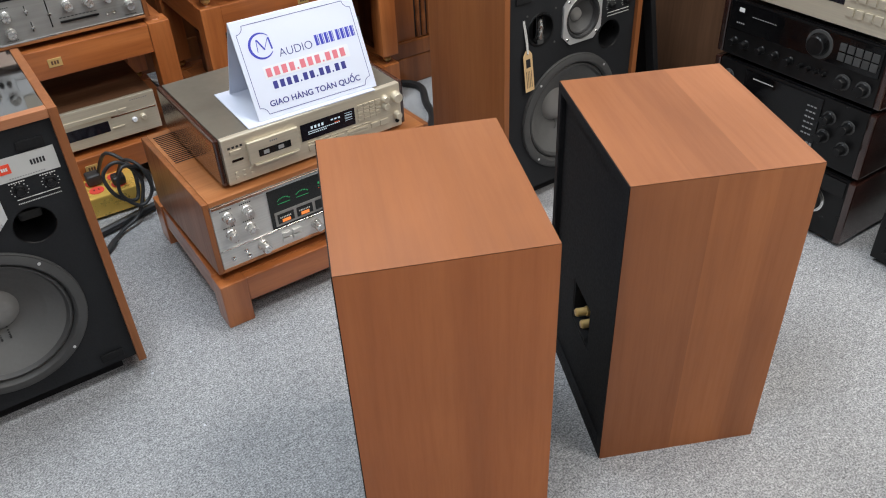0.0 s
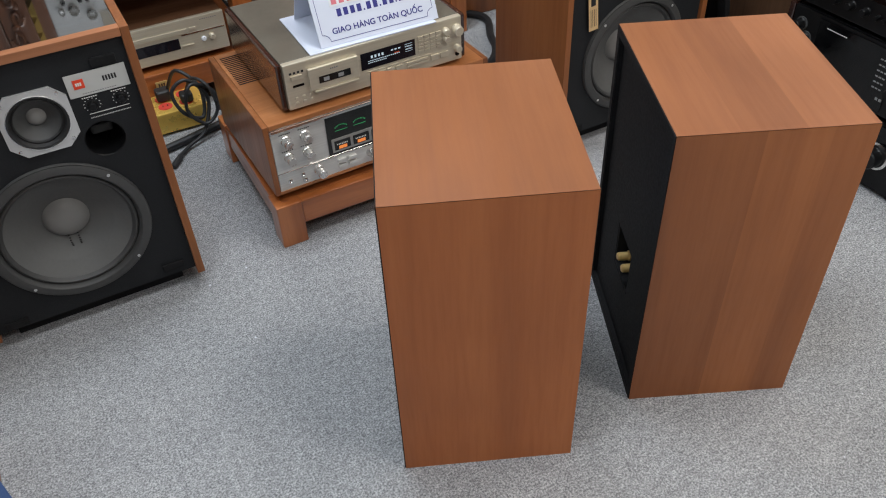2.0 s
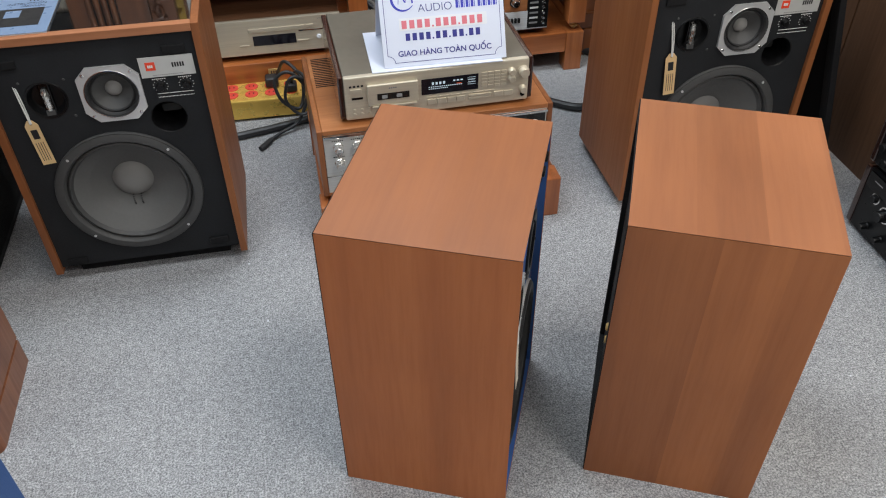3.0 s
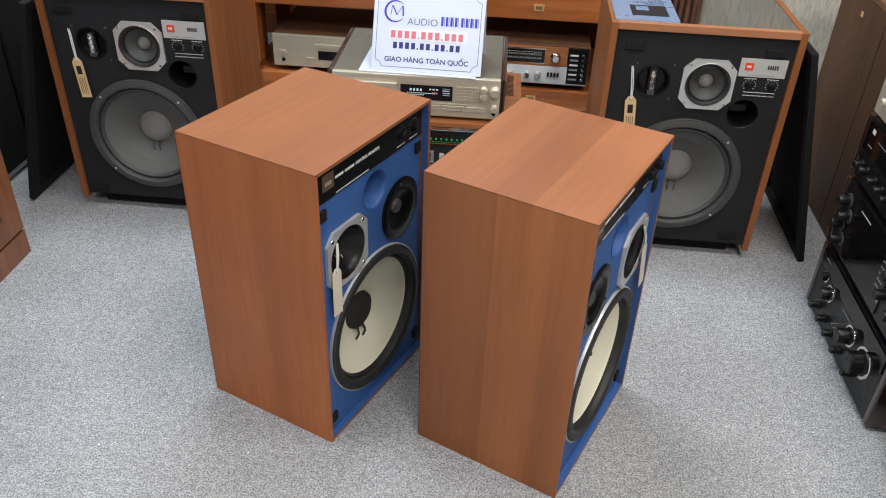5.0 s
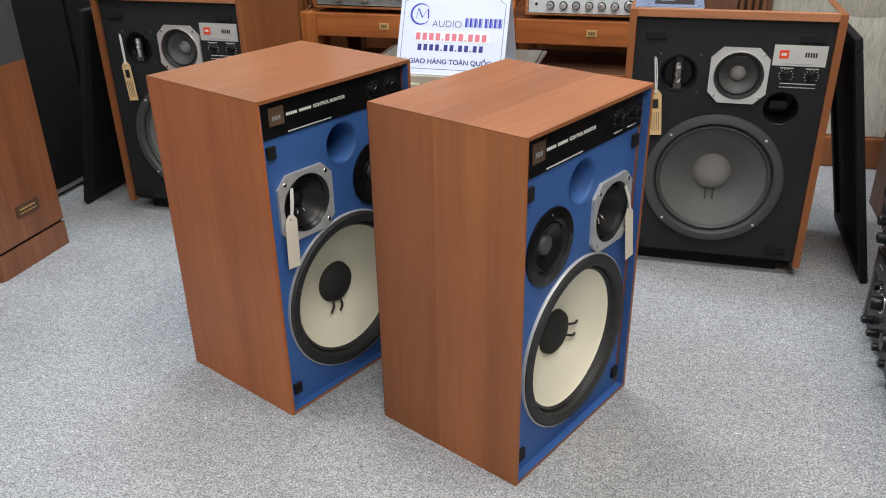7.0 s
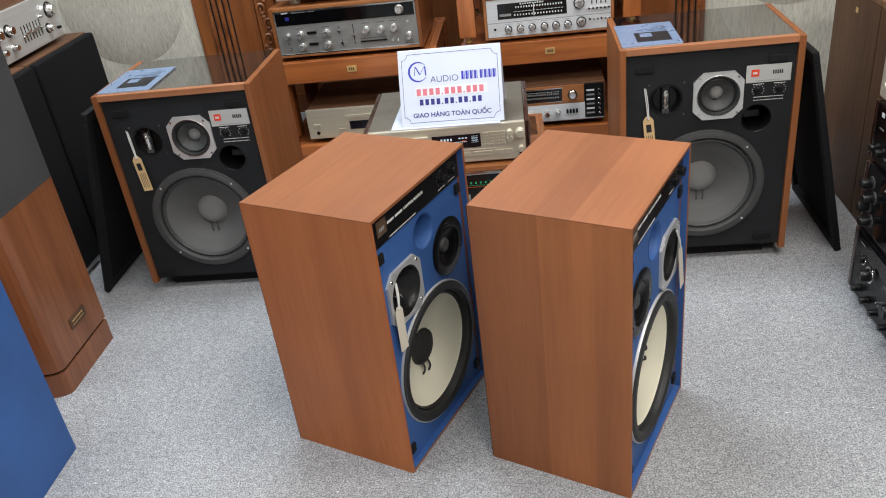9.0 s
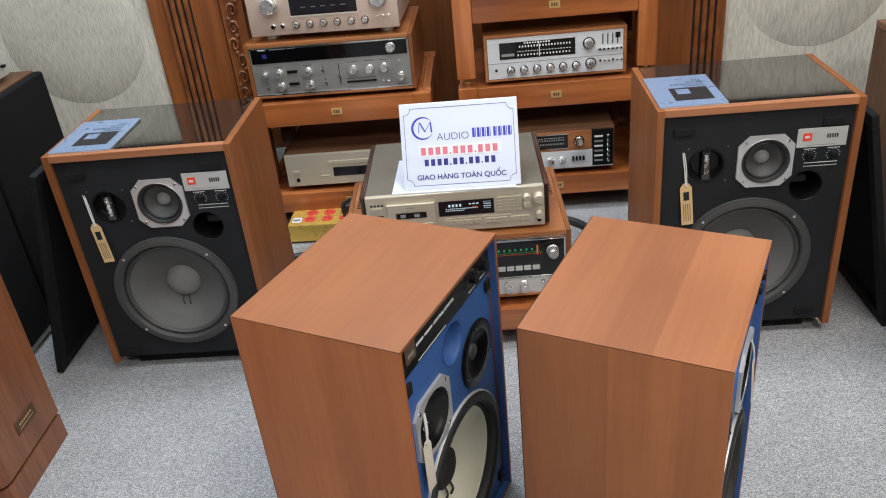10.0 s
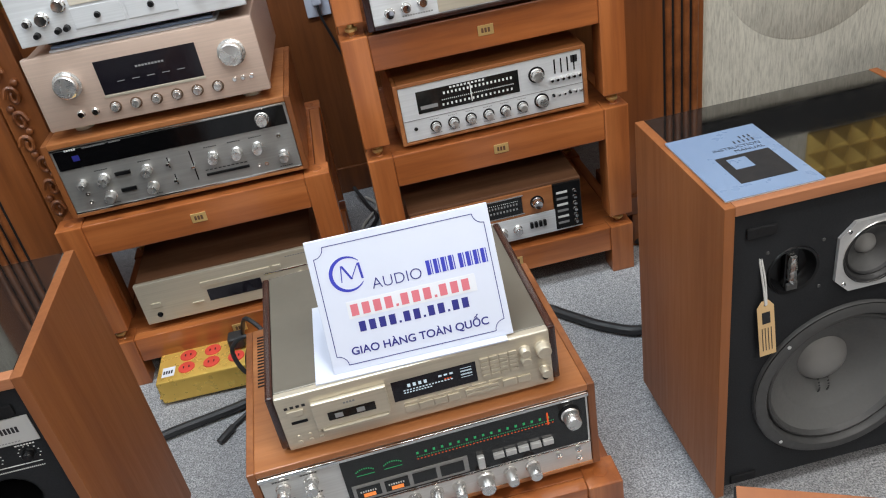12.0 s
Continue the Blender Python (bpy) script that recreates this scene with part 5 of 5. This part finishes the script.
def carved_speaker(m, flip, label):
    """Origin at the front face's middle on the floor; the fluted pillars stand beside a cloth panel."""
    t = thing("floorstanding_speaker", m, label, "loudspeaker", "carved speakers")
    s = -1 if flip else 1
    part("body", box(-0.45, 0.45, 0.06, 0.26, 0.0, 1.60, 0.004), pillar_wood, t)
    part("base", box(-0.47, 0.47, -0.01, 0.28, 0.0, 0.10, 0.006), pillar_wood, t)
    part("grille_cloth", box(-0.272, 0.272, 0.012, 0.030, 0.101, 1.55, 0.003), cream_cloth, t, "beige woven grille cloth")
    for sd in (-1, 1):
        p = part("pillar", box(min(sd * 0.274, sd * 0.50), max(sd * 0.274, sd * 0.50), 0.0, 0.06, 0.1005, 1.60, 0.004), pillar_wood, t)
        for k in range(4):
            x = sd * ((0.296 if flip else 0.334) + 0.022 * k)
            part("flute", shared(("flute",), lambda: finish("flute", lathe([(0.0085, 0), (0.0085, 1.36)], 12), pillar_wood, True)), pillar_wood, p, at=Matrix.Translation((x, -0.0005, 1.52)) @ pose(0, 0, 0, -90, 0, 0))
            part("groove", box(x + sd * 0.011 - 0.0026, x + sd * 0.011 + 0.0026, -0.001, 0.0, 0.16, 1.52, 0), black_matt, p)
        part("pillar_foot", box(min(sd * 0.276, sd * 0.505), max(sd * 0.276, sd * 0.505), -0.012, -0.0005, 0.1005, 0.155, 0.004), pillar_wood, p)
        if sd < 0:
            continue
        # carved scroll strip up the side
        cb_ = part("carving_board", box(0.502, 0.575, 0.004, 0.05, 0.06, 1.60, 0.003), pillar_wood, t)
        for k in range(26):
            turn = 1 if k % 2 else -1
            part("scroll", shared(("scroll", turn), lambda: scroll(turn)), pillar_wood, cb_, at=(0.535 + 0.008 * math.sin(k * 2.1), 0.004, 0.20 + k * 0.054))
    part("cross_bar", box(-0.273, 0.273, 0.0, 0.011, 0.94, 1.03, 0.003), black_matt, t)
    # the driver's ring presses faintly through the cloth
    part("driver_ring", lathe([(0.232, 0.012), (0.228, 0.0105), (0.10, 0.0095), (0, 0.0095)], 64), driver_cloth, t, "large round driver showing through the cloth", True, at=(0, 0.0, 0.705))
    return t


driver_cloth = cloth("beige_grille_cloth_over_driver", (0.545, 0.515, 0.442))
carved_speaker(pose(-0.605, 2.25, 0), False, "huge carved rosewood speaker with a beige cloth grille")
carved_speaker(pose(1.745, 2.25, 0), True, "huge carved rosewood speaker with a beige cloth grille")


def foam_block(m, nx, nz, cell, label):
    """Pyramid foam; origin at the lower corner, faces -y."""
    t = thing("foam_panel", m, label, "acoustic foam", "gold foam")
    bm = bmesh.new()
    for i in range(nx):
        for k in range(nz):
            x, z = i * cell, k * cell
            c = [bm.verts.new(q) for q in ((x, 0, z), (x + cell, 0, z), (x + cell, 0, z + cell), (x, 0, z + cell))]
            tip = bm.verts.new((x + cell / 2, -cell * 0.42, z + cell / 2))
            for q in range(4):
                bm.faces.new((c[q], c[(q + 1) % 4], tip))
    part("pyramids", bm, foam_gold, t)
    part("backing", box(0, nx * cell, 0.0005, 0.02, 0, nz * cell, 0.002), foam_gold, t)
    return t


foam_block(pose(1.770, 2.255, 1.040), 4, 7, 0.060, "gold pyramid foam set in the carved speaker")
foam_block(pose(-0.105, 2.330, 0.900), 2, 7, 0.045, "gold pyramid foam strip beside the carved speaker")

# ---- left side: black-grilled speakers, amplifier, tower, blue monitor ----
def grilled_speaker(m, w, d, h, label, group):
    """Faces local -y; cloth front with rounded edges, wooden carcass."""
    t = thing("grilled_speaker", m, label, "loudspeaker", group)
    part("carcass", box(0, w, 0.03, d, 0.012, h, 0.003), dkcase_x, t, "dark brown wooden carcass")
    part("grille", box(0.002, w - 0.002, 0.0, 0.0295, 0.03, h - 0.002, 0.010, seg=3), black_cloth, t, "black cloth grille", True)
    part("metal_strip", box(0.004, w - 0.004, 0.006, 0.0295, 0.014, 0.0295, 0.002), alu_dark, t)
    part("plinth", box(0.03, w - 0.03, 0.05, d - 0.03, 0.0, 0.0125, 0), black_matt, t)
    return t


grilled_speaker(pose(-0.590, 1.235, 0, 0, 0, 90), 0.378, 0.34, 0.668, "black cloth-fronted speaker with a brown top", "black grilled speakers")
grilled_speaker(pose(-0.590, 1.622, 0, 0, 0, 90), 0.378, 0.34, 0.668, "black cloth-fronted speaker with a brown top", "black grilled speakers")

la = thing("amplifier", pose(-0.655, 1.470, 0.668, 0, 0, 90), "silver amplifier with tone sliders on the black speakers", "amplifier")
feet(la, 0.46, 0.30, 0.014, chrome, 0.014)
part("lid", box(0.004, 0.456, 0.008, 0.27, 0.016, 0.150, 0.003), dkcase_x, la)
part("faceplate", box(0, 0.46, -0.006, 0.0075, 0.014, 0.155, 0.003), alu, la)
knob(la, 0.410, 0.105, 0.019, 0.022, chrome, -0.006, black_satin)
knob(la, 0.378, 0.055, 0.012, 0.018, chrome, -0.006, black_satin)
knob(la, 0.350, 0.098, 0.005, 0.010, chrome, -0.006)
for i in range(7):
    a = 0.235 + 0.017 * i
    s_ = part("slider_slot", box(a, a + 0.004, -0.0068, -0.0061, 0.045, 0.095, 0), black_gloss, la)
    part("slider_cap", box(a - 0.005, a + 0.009, -0.015, -0.0069, 0.064 + 0.003 * (i % 3), 0.070 + 0.003 * (i % 3), 0.001), chrome, s_)
part("switch", box(0.425, 0.440, -0.016, -0.006, 0.040, 0.048, 0.002), black_satin, la)
for a in (0.05, 0.11, 0.17):
    knob(la, a, 0.10, 0.014, 0.02, chrome, -0.006, black_satin)
    knob(la, a, 0.05, 0.010, 0.018, chrome, -0.006)

tw_ = thing("tower_speaker", Matrix.Identity(4), "tall walnut tower speaker with rounded corners and grey top", "loudspeaker")
def tower_outline(o):
    x1, ya, yb_, x0 = -0.350 + o, 0.893 - o, 1.150 + o, -0.640 - o
    pts = []
    for cx, cy, a0 in ((x1 - 0.055, ya + 0.03, -90), (x0 + 0.055, ya + 0.03, 180)):
        for k in range(6):
            an = radians(a0 + 18 * k)
            pts.append((cx + 0.055 * math.cos(an), cy + 0.03 * math.sin(an)))
        if a0 == -90:
            pts += [(x1, yb_), (x0, yb_)]
    return pts
part("base", prism(tower_outline(0.0), 0.0, 0.066), tower_wood, tw_)
part("shadow_gap", prism(tower_outline(-0.005), 0.0662, 0.0738), black_matt, tw_)
part("body", prism(tower_outline(0.0), 0.074, 0.503), tower_wood, tw_)
part("upper_cover", prism(tower_outline(0.0), 0.5032, 0.95), tower_cap, tw_, "dark grey cloth upper part")
np_ = part("name_plate", box(-0.3498, -0.3475, 1.000, 1.077, 0.134, 0.166, 0.0008), brown_box, tw_, "small dark engraved plate")
bm = bmesh.new()
for i in range(6):
    box(-0.3474, -0.347, 1.012 + 0.009 * i, 1.018 + 0.009 * i, 0.152, 0.156, 0, bm)
box(-0.3474, -0.347, 1.010, 1.067, 0.143, 0.1445, 0, bm)
part("plate_marks", bm, brass, np_)

bl = thing("blue_front_speaker", pose(-0.240, 0.345, 0, 0, 0, 90), "walnut speaker with a plain blue front", "loudspeaker")
part("side_panel", box(0, MT, 0, MD, 0, MH, 0.0012), veneer_z, bl)
part("side_panel", box(MW - MT, MW, 0.006, MD, 0, MH, 0.0012), veneer_z, bl)
part("top_panel", box(MT, MW - MT, 0.006, MD, MH - MT, MH - 0.0005, 0.001), veneer_x, bl)
part("front_board", box(MT + 0.001, MW + 0.001, -0.002, 0.0055, 0.0, MH - 0.002, 0.003), blue_paint, bl, "blue front board")
part("back_panel", box(MT, MW - MT, MD - 0.02, MD - 0.01, 0.001, MH - MT, 0), black_matt, bl)


# ---- grille frames that lean on the walnut speakers ----
def grille_frame(m, w, h, label):
    """A cloth-covered frame, hollow at the back; local x along its width, faces -y."""
    t = thing("speaker_grille", m, label, "speaker grille", "loose grilles")
    bm = box(0, w, 0, 0.018, 0, 0.03, 0.004)
    box(0, w, 0, 0.018, h - 0.03, h, 0.004, bm)
    box(0, 0.03, 0.0005, 0.0175, 0.03, h - 0.03, 0.002, bm)
    box(w - 0.03, w, 0.0005, 0.0175, 0.03, h - 0.03, 0.002, bm)
    part("frame", bm, black_matt, t)
    part("cloth", box(0.028, w - 0.028, 0.001, 0.005, 0.028, h - 0.028, 0), black_cloth, t)
    return t


def leaning(x_bottom, x_top, y0, z_top, w, h):
    """Stands on the floor along y and leans towards x_top."""
    tilt = math.degrees(math.atan2(x_top - x_bottom, z_top))
    return pose(x_bottom, y0, 0.004) @ pose(0, 0, 0, 0, tilt, 0) @ pose(0, 0, 0, 0, 0, 90)


grille_frame(leaning(-0.470, -0.347, 1.392, 0.575, 0.40, 0.58), 0.40, 0.585, "black speaker grille leaning on the walnut side")
grille_frame(leaning(1.692, 1.570, 1.398, 0.575, 0.40, 0.58), 0.40, 0.585, "black speaker grille leaning on the walnut side")

# ---- right side: brown cabinets and stacks of black components ----
for y0, y1 in ((1.617, 1.945), (1.285, 1.612)):
    bx = thing("brown_speaker", pose(1.790, y0, 0), "dull brown vinyl-covered speaker cabinet standing on the carpet", "loudspeaker", "brown cabinets")
    part("carcass", box(0.0, 0.44, 0.0, y1 - y0, 0.0, 0.612, 0.002), brown_box, bx)
    part("top_edge", box(-0.001, 0.44, 0.0, y1 - y0, 0.613, 0.630, 0.002), dkcase_x, bx)
    part("gold_label", box(-0.0012, -0.0002, (y1 - y0) * 0.45, (y1 - y0) * 0.45 + 0.016, 0.560, 0.574, 0), brass, bx)


def black_component(m, w, d, h, label, cheeks, group):
    t = thing("audio_component", m, label, "hi-fi component", group)
    feet(t, w, d, 0.012)
    part("chassis", box(0.003, w - 0.003, 0.006, d, 0.012, h, 0.002), black_satin, t)
    part("faceplate", box(0, w, -0.004, 0.0055, 0.012, h - 0.001, 0.002), black_satin, t)
    if cheeks:
        part("side_panel", box(-0.018, -0.0005, -0.006, d, 0.012, h, 0.004), rose_side, t, "glossy rosewood cheek")
        part("side_panel", box(w + 0.0005, w + 0.018, -0.006, d, 0.012, h, 0.004), rose_side, t, "glossy rosewood cheek")
    return t


SX = 1.652
def at_right(y, z, x=SX):
    return pose(x, y, z, 0, 0, -90)

c1 = black_component(at_right(1.205, 0.0), 0.412, 0.38, 0.183, "black amplifier with silver-ringed knobs on the carpet", True, "black component stack")
part("upper_band", box(0.004, 0.408, -0.0075, -0.0042, 0.135, 0.178, 0.001), black_gloss, c1)
for a, b, r, hh in ((0.050, 0.122, 0.011, 0.012), (0.095, 0.104, 0.016, 0.024), (0.245, 0.100, 0.019, 0.030), (0.330, 0.098, 0.027, 0.034)):
    knob(c1, a, b, r, hh, black_satin, -0.004, chrome)
for a in (0.055, 0.110, 0.165, 0.225, 0.300):
    knob(c1, a, 0.042, 0.009, 0.020, black_satin, -0.004)
for i in range(3):
    part("toggle", shared(("toggle",), lambda: finish("toggle", lathe([(0.0025, 0), (0.002, -0.012), (0, -0.013)], 10), chrome, True)), chrome, c1, at=(0.175 + 0.014 * i, -0.004, 0.078))
bars(c1, 0.175, 0.235, 0.120, 0.1225, 12, print_grey, -0.004)
bars(c1, 0.030, 0.060, 0.160, 0.163, 8, print_grey, -0.0076)

c2 = black_component(at_right(1.205, 0.184), 0.412, 0.38, 0.176, "glossy black amplifier with many knobs", True, "black component stack")
part("glass_panel", box(0.080, 0.300, -0.0065, -0.0042, 0.020, 0.168, 0.001), black_gloss, c2)
for a, b in ((0.030, 0.135), (0.050, 0.105), (0.030, 0.075), (0.050, 0.045), (0.322, 0.130), (0.372, 0.125), (0.318, 0.082), (0.372, 0.070)):
    knob(c2, a, b, 0.0125, 0.026, black_satin, -0.004, gasket_grey)
for i in range(6):
    bars(c2, 0.262, 0.290, 0.070 + 0.014 * i, 0.0735 + 0.014 * i, 3, print_grey, -0.0066)
bars(c2, 0.105, 0.165, 0.150, 0.1525, 10, print_white, -0.0066)
bars(c2, 0.280, 0.300, 0.045, 0.052, 2, print_grey, -0.0066)

c3 = black_component(at_right(1.205, 0.361), 0.412, 0.36, 0.152, "black receiver with a large tuning knob", True, "black component stack")
part("glass_panel", box(0.006, 0.406, -0.007, -0.0042, 0.078, 0.147, 0.001), black_gloss, c3)
knob(c3, 0.255, 0.112, 0.025, 0.020, black_satin, -0.007, gasket_grey)
for i in range(5):
    for j in range(2):
        button(c3, 0.305 + 0.0195 * i, 0.321 + 0.0195 * i, 0.092 + 0.022 * j, 0.110 + 0.022 * j, gasket_grey, -0.007, 0.003)
for a in (0.030, 0.062, 0.110, 0.150, 0.190):
    knob(c3, a, 0.050, 0.0095, 0.020, black_satin, -0.004)
for i in range(4):
    knob(c3, 0.222 + 0.020 * i, 0.048, 0.006, 0.014, black_satin, -0.004)
for a in (0.330, 0.380):
    knob(c3, a, 0.045, 0.014, 0.020, black_satin, -0.004, gasket_grey)
part("mark", box(0.030, 0.045, -0.0075, -0.0071, 0.125, 0.135, 0), print_white, c3)
bars(c3, 0.070, 0.140, 0.120, 0.122, 10, print_grey, -0.0071)
bars(c3, 0.028, 0.052, 0.096, 0.099, 4, print_grey, -0.0071)

c4_ = thing("tape_recorder", at_right(1.200, 0.5135, SX - 0.002), "champagne recorder with a dark display on top", "recorder")
feet(c4_, 0.42, 0.34, 0.014, champagne, 0.018)
part("chassis", box(0.003, 0.417, 0.008, 0.34, 0.016, 0.130, 0.003), champagne, c4_)
part("faceplate", box(0, 0.42, -0.008, 0.0075, 0.014, 0.134, 0.003), champagne, c4_)
part("display", box(0.150, 0.285, -0.0092, -0.0082, 0.060, 0.112, 0.001), display_black, c4_)
for i in range(5):
    for j in range(2):
        button(c4_, 0.295 + 0.022 * i, 0.312 + 0.022 * i, 0.040 + 0.034 * j, 0.058 + 0.034 * j, champagne, -0.008, 0.004)
for i in range(3):
    knob(c4_, 0.045 + 0.030 * i, 0.050, 0.010, 0.012, champagne, -0.008)
part("drawer", box(0.030, 0.135, -0.011, -0.0082, 0.076, 0.116, 0.002), champagne, c4_)

zz = 0.0
for k, (hh, lab) in enumerate(((0.150, "black cassette deck with small knobs on the carpet"), (0.168, "black amplifier with one large knob"), (0.160, "plain black amplifier in a stack"), (0.150, "plain black tuner at the top of a stack"))):
    q = black_component(at_right(0.705, zz, 1.672), 0.43, 0.37, hh, lab, False, "second black stack")
    part("upper_edge", box(0.002, 0.428, -0.006, -0.0042, hh - 0.012, hh - 0.004, 0.001), gasket_grey, q)
    if k == 0:
        part("door", box(0.030, 0.180, -0.0075, -0.0042, 0.070, 0.125, 0.002), black_gloss, q)
        part("power_button", box(0.040, 0.065, -0.011, -0.0076, 0.090, 0.102, 0.001), gasket_grey, q)
        for a in (0.040, 0.120, 0.165, 0.230, 0.300):
            knob(q, a, 0.045, 0.009, 0.018, black_satin, -0.004)
        part("mark", box(0.060, 0.076, -0.0080, -0.0076, 0.112, 0.119, 0), print_white, q)
        bars(q, 0.085, 0.175, 0.1135, 0.1155, 14, print_grey, -0.0076)
    else:
        knob(q, 0.055, hh * 0.5, 0.017, 0.022, black_satin, -0.004, gasket_grey)
        knob(q, 0.085, 0.035, 0.006, 0.008, chrome, -0.004)
        part("mark", box(0.040, 0.064, -0.0046, -0.0041, hh - 0.032, hh - 0.024, 0), print_white, q)
        for a in (0.20, 0.27, 0.34):
            knob(q, a, hh * 0.45, 0.012, 0.02, black_satin, -0.004)
    zz += hh + 0.001

# ---- power strip, cables, wall socket ----
ps = thing("power_strip", pose(0.027, 2.045, 0, 0, 0, -1), "golden metal power strip with red sockets", "power strip")
part("casing", box(0, 0.30, 0, 0.125, 0.008, 0.070, 0.004), gold_plate, ps, "gold-coloured metal casing")
part("end_flange", box(-0.012, -0.0005, 0.02, 0.105, 0.008, 0.013, 0.001), gold_plate, ps)
for x in (0.03, 0.27):
    for yy in (0.03, 0.095):
        part("foot", lathe([(0.010, 0), (0.010, 0.0085)], 14), brass, ps, smooth=True, at=Matrix.Translation((x, yy, 0.0085)) @ pose(0, 0, 0, -90, 0, 0))
for i in range(4):
    for j in range(2):
        sx, sy = 0.070 + 0.060 * i, 0.040 + 0.046 * j
        so = part("socket", shared(("socket",), lambda: finish("socket", lathe([(0.020, 0), (0.0195, -0.002), (0.017, -0.0025), (0.0, -0.0022)], 24), socket_red, True)), socket_red, ps, "red mains socket", at=Matrix.Translation((sx, sy, 0.0702)) @ pose(0, 0, 0, -90, 0, 0))
        pins = box(sx - 0.008, sx - 0.005, sy - 0.004, sy + 0.004, 0.0728, 0.0732, 0)
        box(sx + 0.005, sx + 0.008, sy - 0.004, sy + 0.004, 0.0728, 0.0732, 0, pins)
        part("socket_slots", pins, black_matt, ps)
part("mark", box(0.012, 0.042, 0.02, 0.055, 0.0703, 0.0706, 0), paper, ps)
bars_ = bmesh.new()
for i in range(4):
    box(0.015 + 0.006 * i, 0.019 + 0.006 * i, 0.030, 0.042, 0.0708, 0.0711, 0, bars_)
part("mark_bars", bars_, ink_black, ps)
part("plug", box(0.175, 0.215, 0.060, 0.098, 0.0735, 0.105, 0.008, seg=3), rubber, ps, "black mains plug", True)
part("plug", box(0.235, 0.270, 0.020, 0.055, 0.0735, 0.100, 0.008, seg=3), rubber, ps, "black mains plug", True)


def cable(points, r, mat, label, name="cable"):
    ob = new(name, finish(name, tube(points, r, 10), mat, True))
    return tagged(ob, label, "cable")


def P(x, y, z):
    return (x, y, z)


cable([P(0.24, 2.12, 0.10), P(0.27, 2.08, 0.17), P(0.315, 2.03, 0.13), P(0.30, 1.99, 0.06), P(0.25, 1.985, 0.09), P(0.235, 2.0, 0.15), P(0.28, 2.0, 0.175), P(0.325, 1.995, 0.11), P(0.29, 1.965, 0.03), P(0.235, 1.94, 0.012), P(0.19, 1.90, 0.008)], 0.0052, cable_black, "thin black mains lead looped over the power strip")
cable([P(0.28, 2.085, 0.09), P(0.30, 2.03, 0.16), P(0.33, 1.985, 0.15), P(0.34, 1.975, 0.08), P(0.30, 1.965, 0.05), P(0.26, 1.975, 0.10), P(0.285, 1.985, 0.165), P(0.345, 2.01, 0.12), P(0.36, 2.06, 0.03), P(0.40, 2.12, 0.008)], 0.0048, cable_black, "thin black lead in loose coils beside the power strip")
cable([P(0.20, 1.905, 0.010), P(0.185, 1.885, 0.010), P(0.170, 1.868, 0.008)], 0.0085, cable_black, "black plug end of a mains lead", "cable_plug")
cable([P(-0.20, 1.90, 0.012), P(-0.05, 1.905, 0.012), P(0.06, 1.935, 0.012), P(0.21, 1.968, 0.012), P(0.40, 2.02, 0.012), P(0.70, 2.07, 0.012)], 0.0115, cable_black, "thick black power cable on the carpet")
cable([P(0.80, 2.12, 0.013), P(0.95, 2.07, 0.013), P(1.02, 2.0, 0.013), P(1.08, 1.935, 0.013), P(1.16, 1.89, 0.013), P(1.24, 1.96, 0.013), P(1.28, 2.06, 0.013), P(1.33, 2.19, 0.013), P(1.23, 2.30, 0.013), P(1.10, 2.42, 0.013)], 0.0125, cable_black, "thick black speaker cable looping over the carpet")
cable([P(0.02, 2.52, 0.30), P(0.03, 2.47, 0.25), P(0.05, 2.44, 0.21), P(0.06, 2.50, 0.17), P(0.05, 2.58, 0.10), P(0.06, 2.66, 0.01)], 0.0045, cable_white, "thin white lead hanging behind the rack")
cable([P(0.58, 2.40, 0.006), P(0.60, 2.52, 0.006), P(0.57, 2.66, 0.006), P(0.63, 2.78, 0.006), P(0.60, 2.86, 0.006)], 0.005, cable_white, "thin white lead on the carpet between the racks")
cable([P(0.56, 2.60, 0.008), P(0.62, 2.70, 0.008), P(0.60, 2.80, 0.008), P(0.57, 2.88, 0.04)], 0.006, cable_black, "black lead on the carpet between the racks")
ot = thing("wall_socket", pose(0.592, 2.9495, 0.64), "white plastic wall socket with a plug", "socket")
part("plate", box(-0.036, 0.036, -0.010, 0.0, -0.05, 0.07, 0.003), white_card, ot)
part("plug", box(-0.014, 0.014, -0.035, -0.0105, -0.012, 0.016, 0.005), white_card, ot)
part("plug_lead", tube([(0, -0.03, -0.012), (0.004, -0.032, -0.05), (0.03, -0.03, -0.14), (0.06, -0.03, -0.26), (0.07, -0.04, -0.40)], 0.004, 8), cable_black, ot)

# lint on the carpet
rnd = random.Random(11)
lint = bmesh.new()
for i in range(46):
    lx, ly = rnd.uniform(-0.3, 1.7), rnd.uniform(0.2, 1.5)
    rr = rnd.uniform(0.0012, 0.0028)
    lathe([(0, 0.0), (rr, rr * 0.4), (rr * 0.7, rr * 0.9), (0, rr)], 5, lint, (0, 0, 0))
    lint.verts.ensure_lookup_table()
    for v in lint.verts[-12:]:
        v.co = Vector((lx + v.co.x * rnd.uniform(0.8, 1.4), ly + v.co.z, v.co.y))
tagged(new("lint", finish("lint", lint, paper)), "scattered white lint specks on the carpet", "lint", kind="stuff")
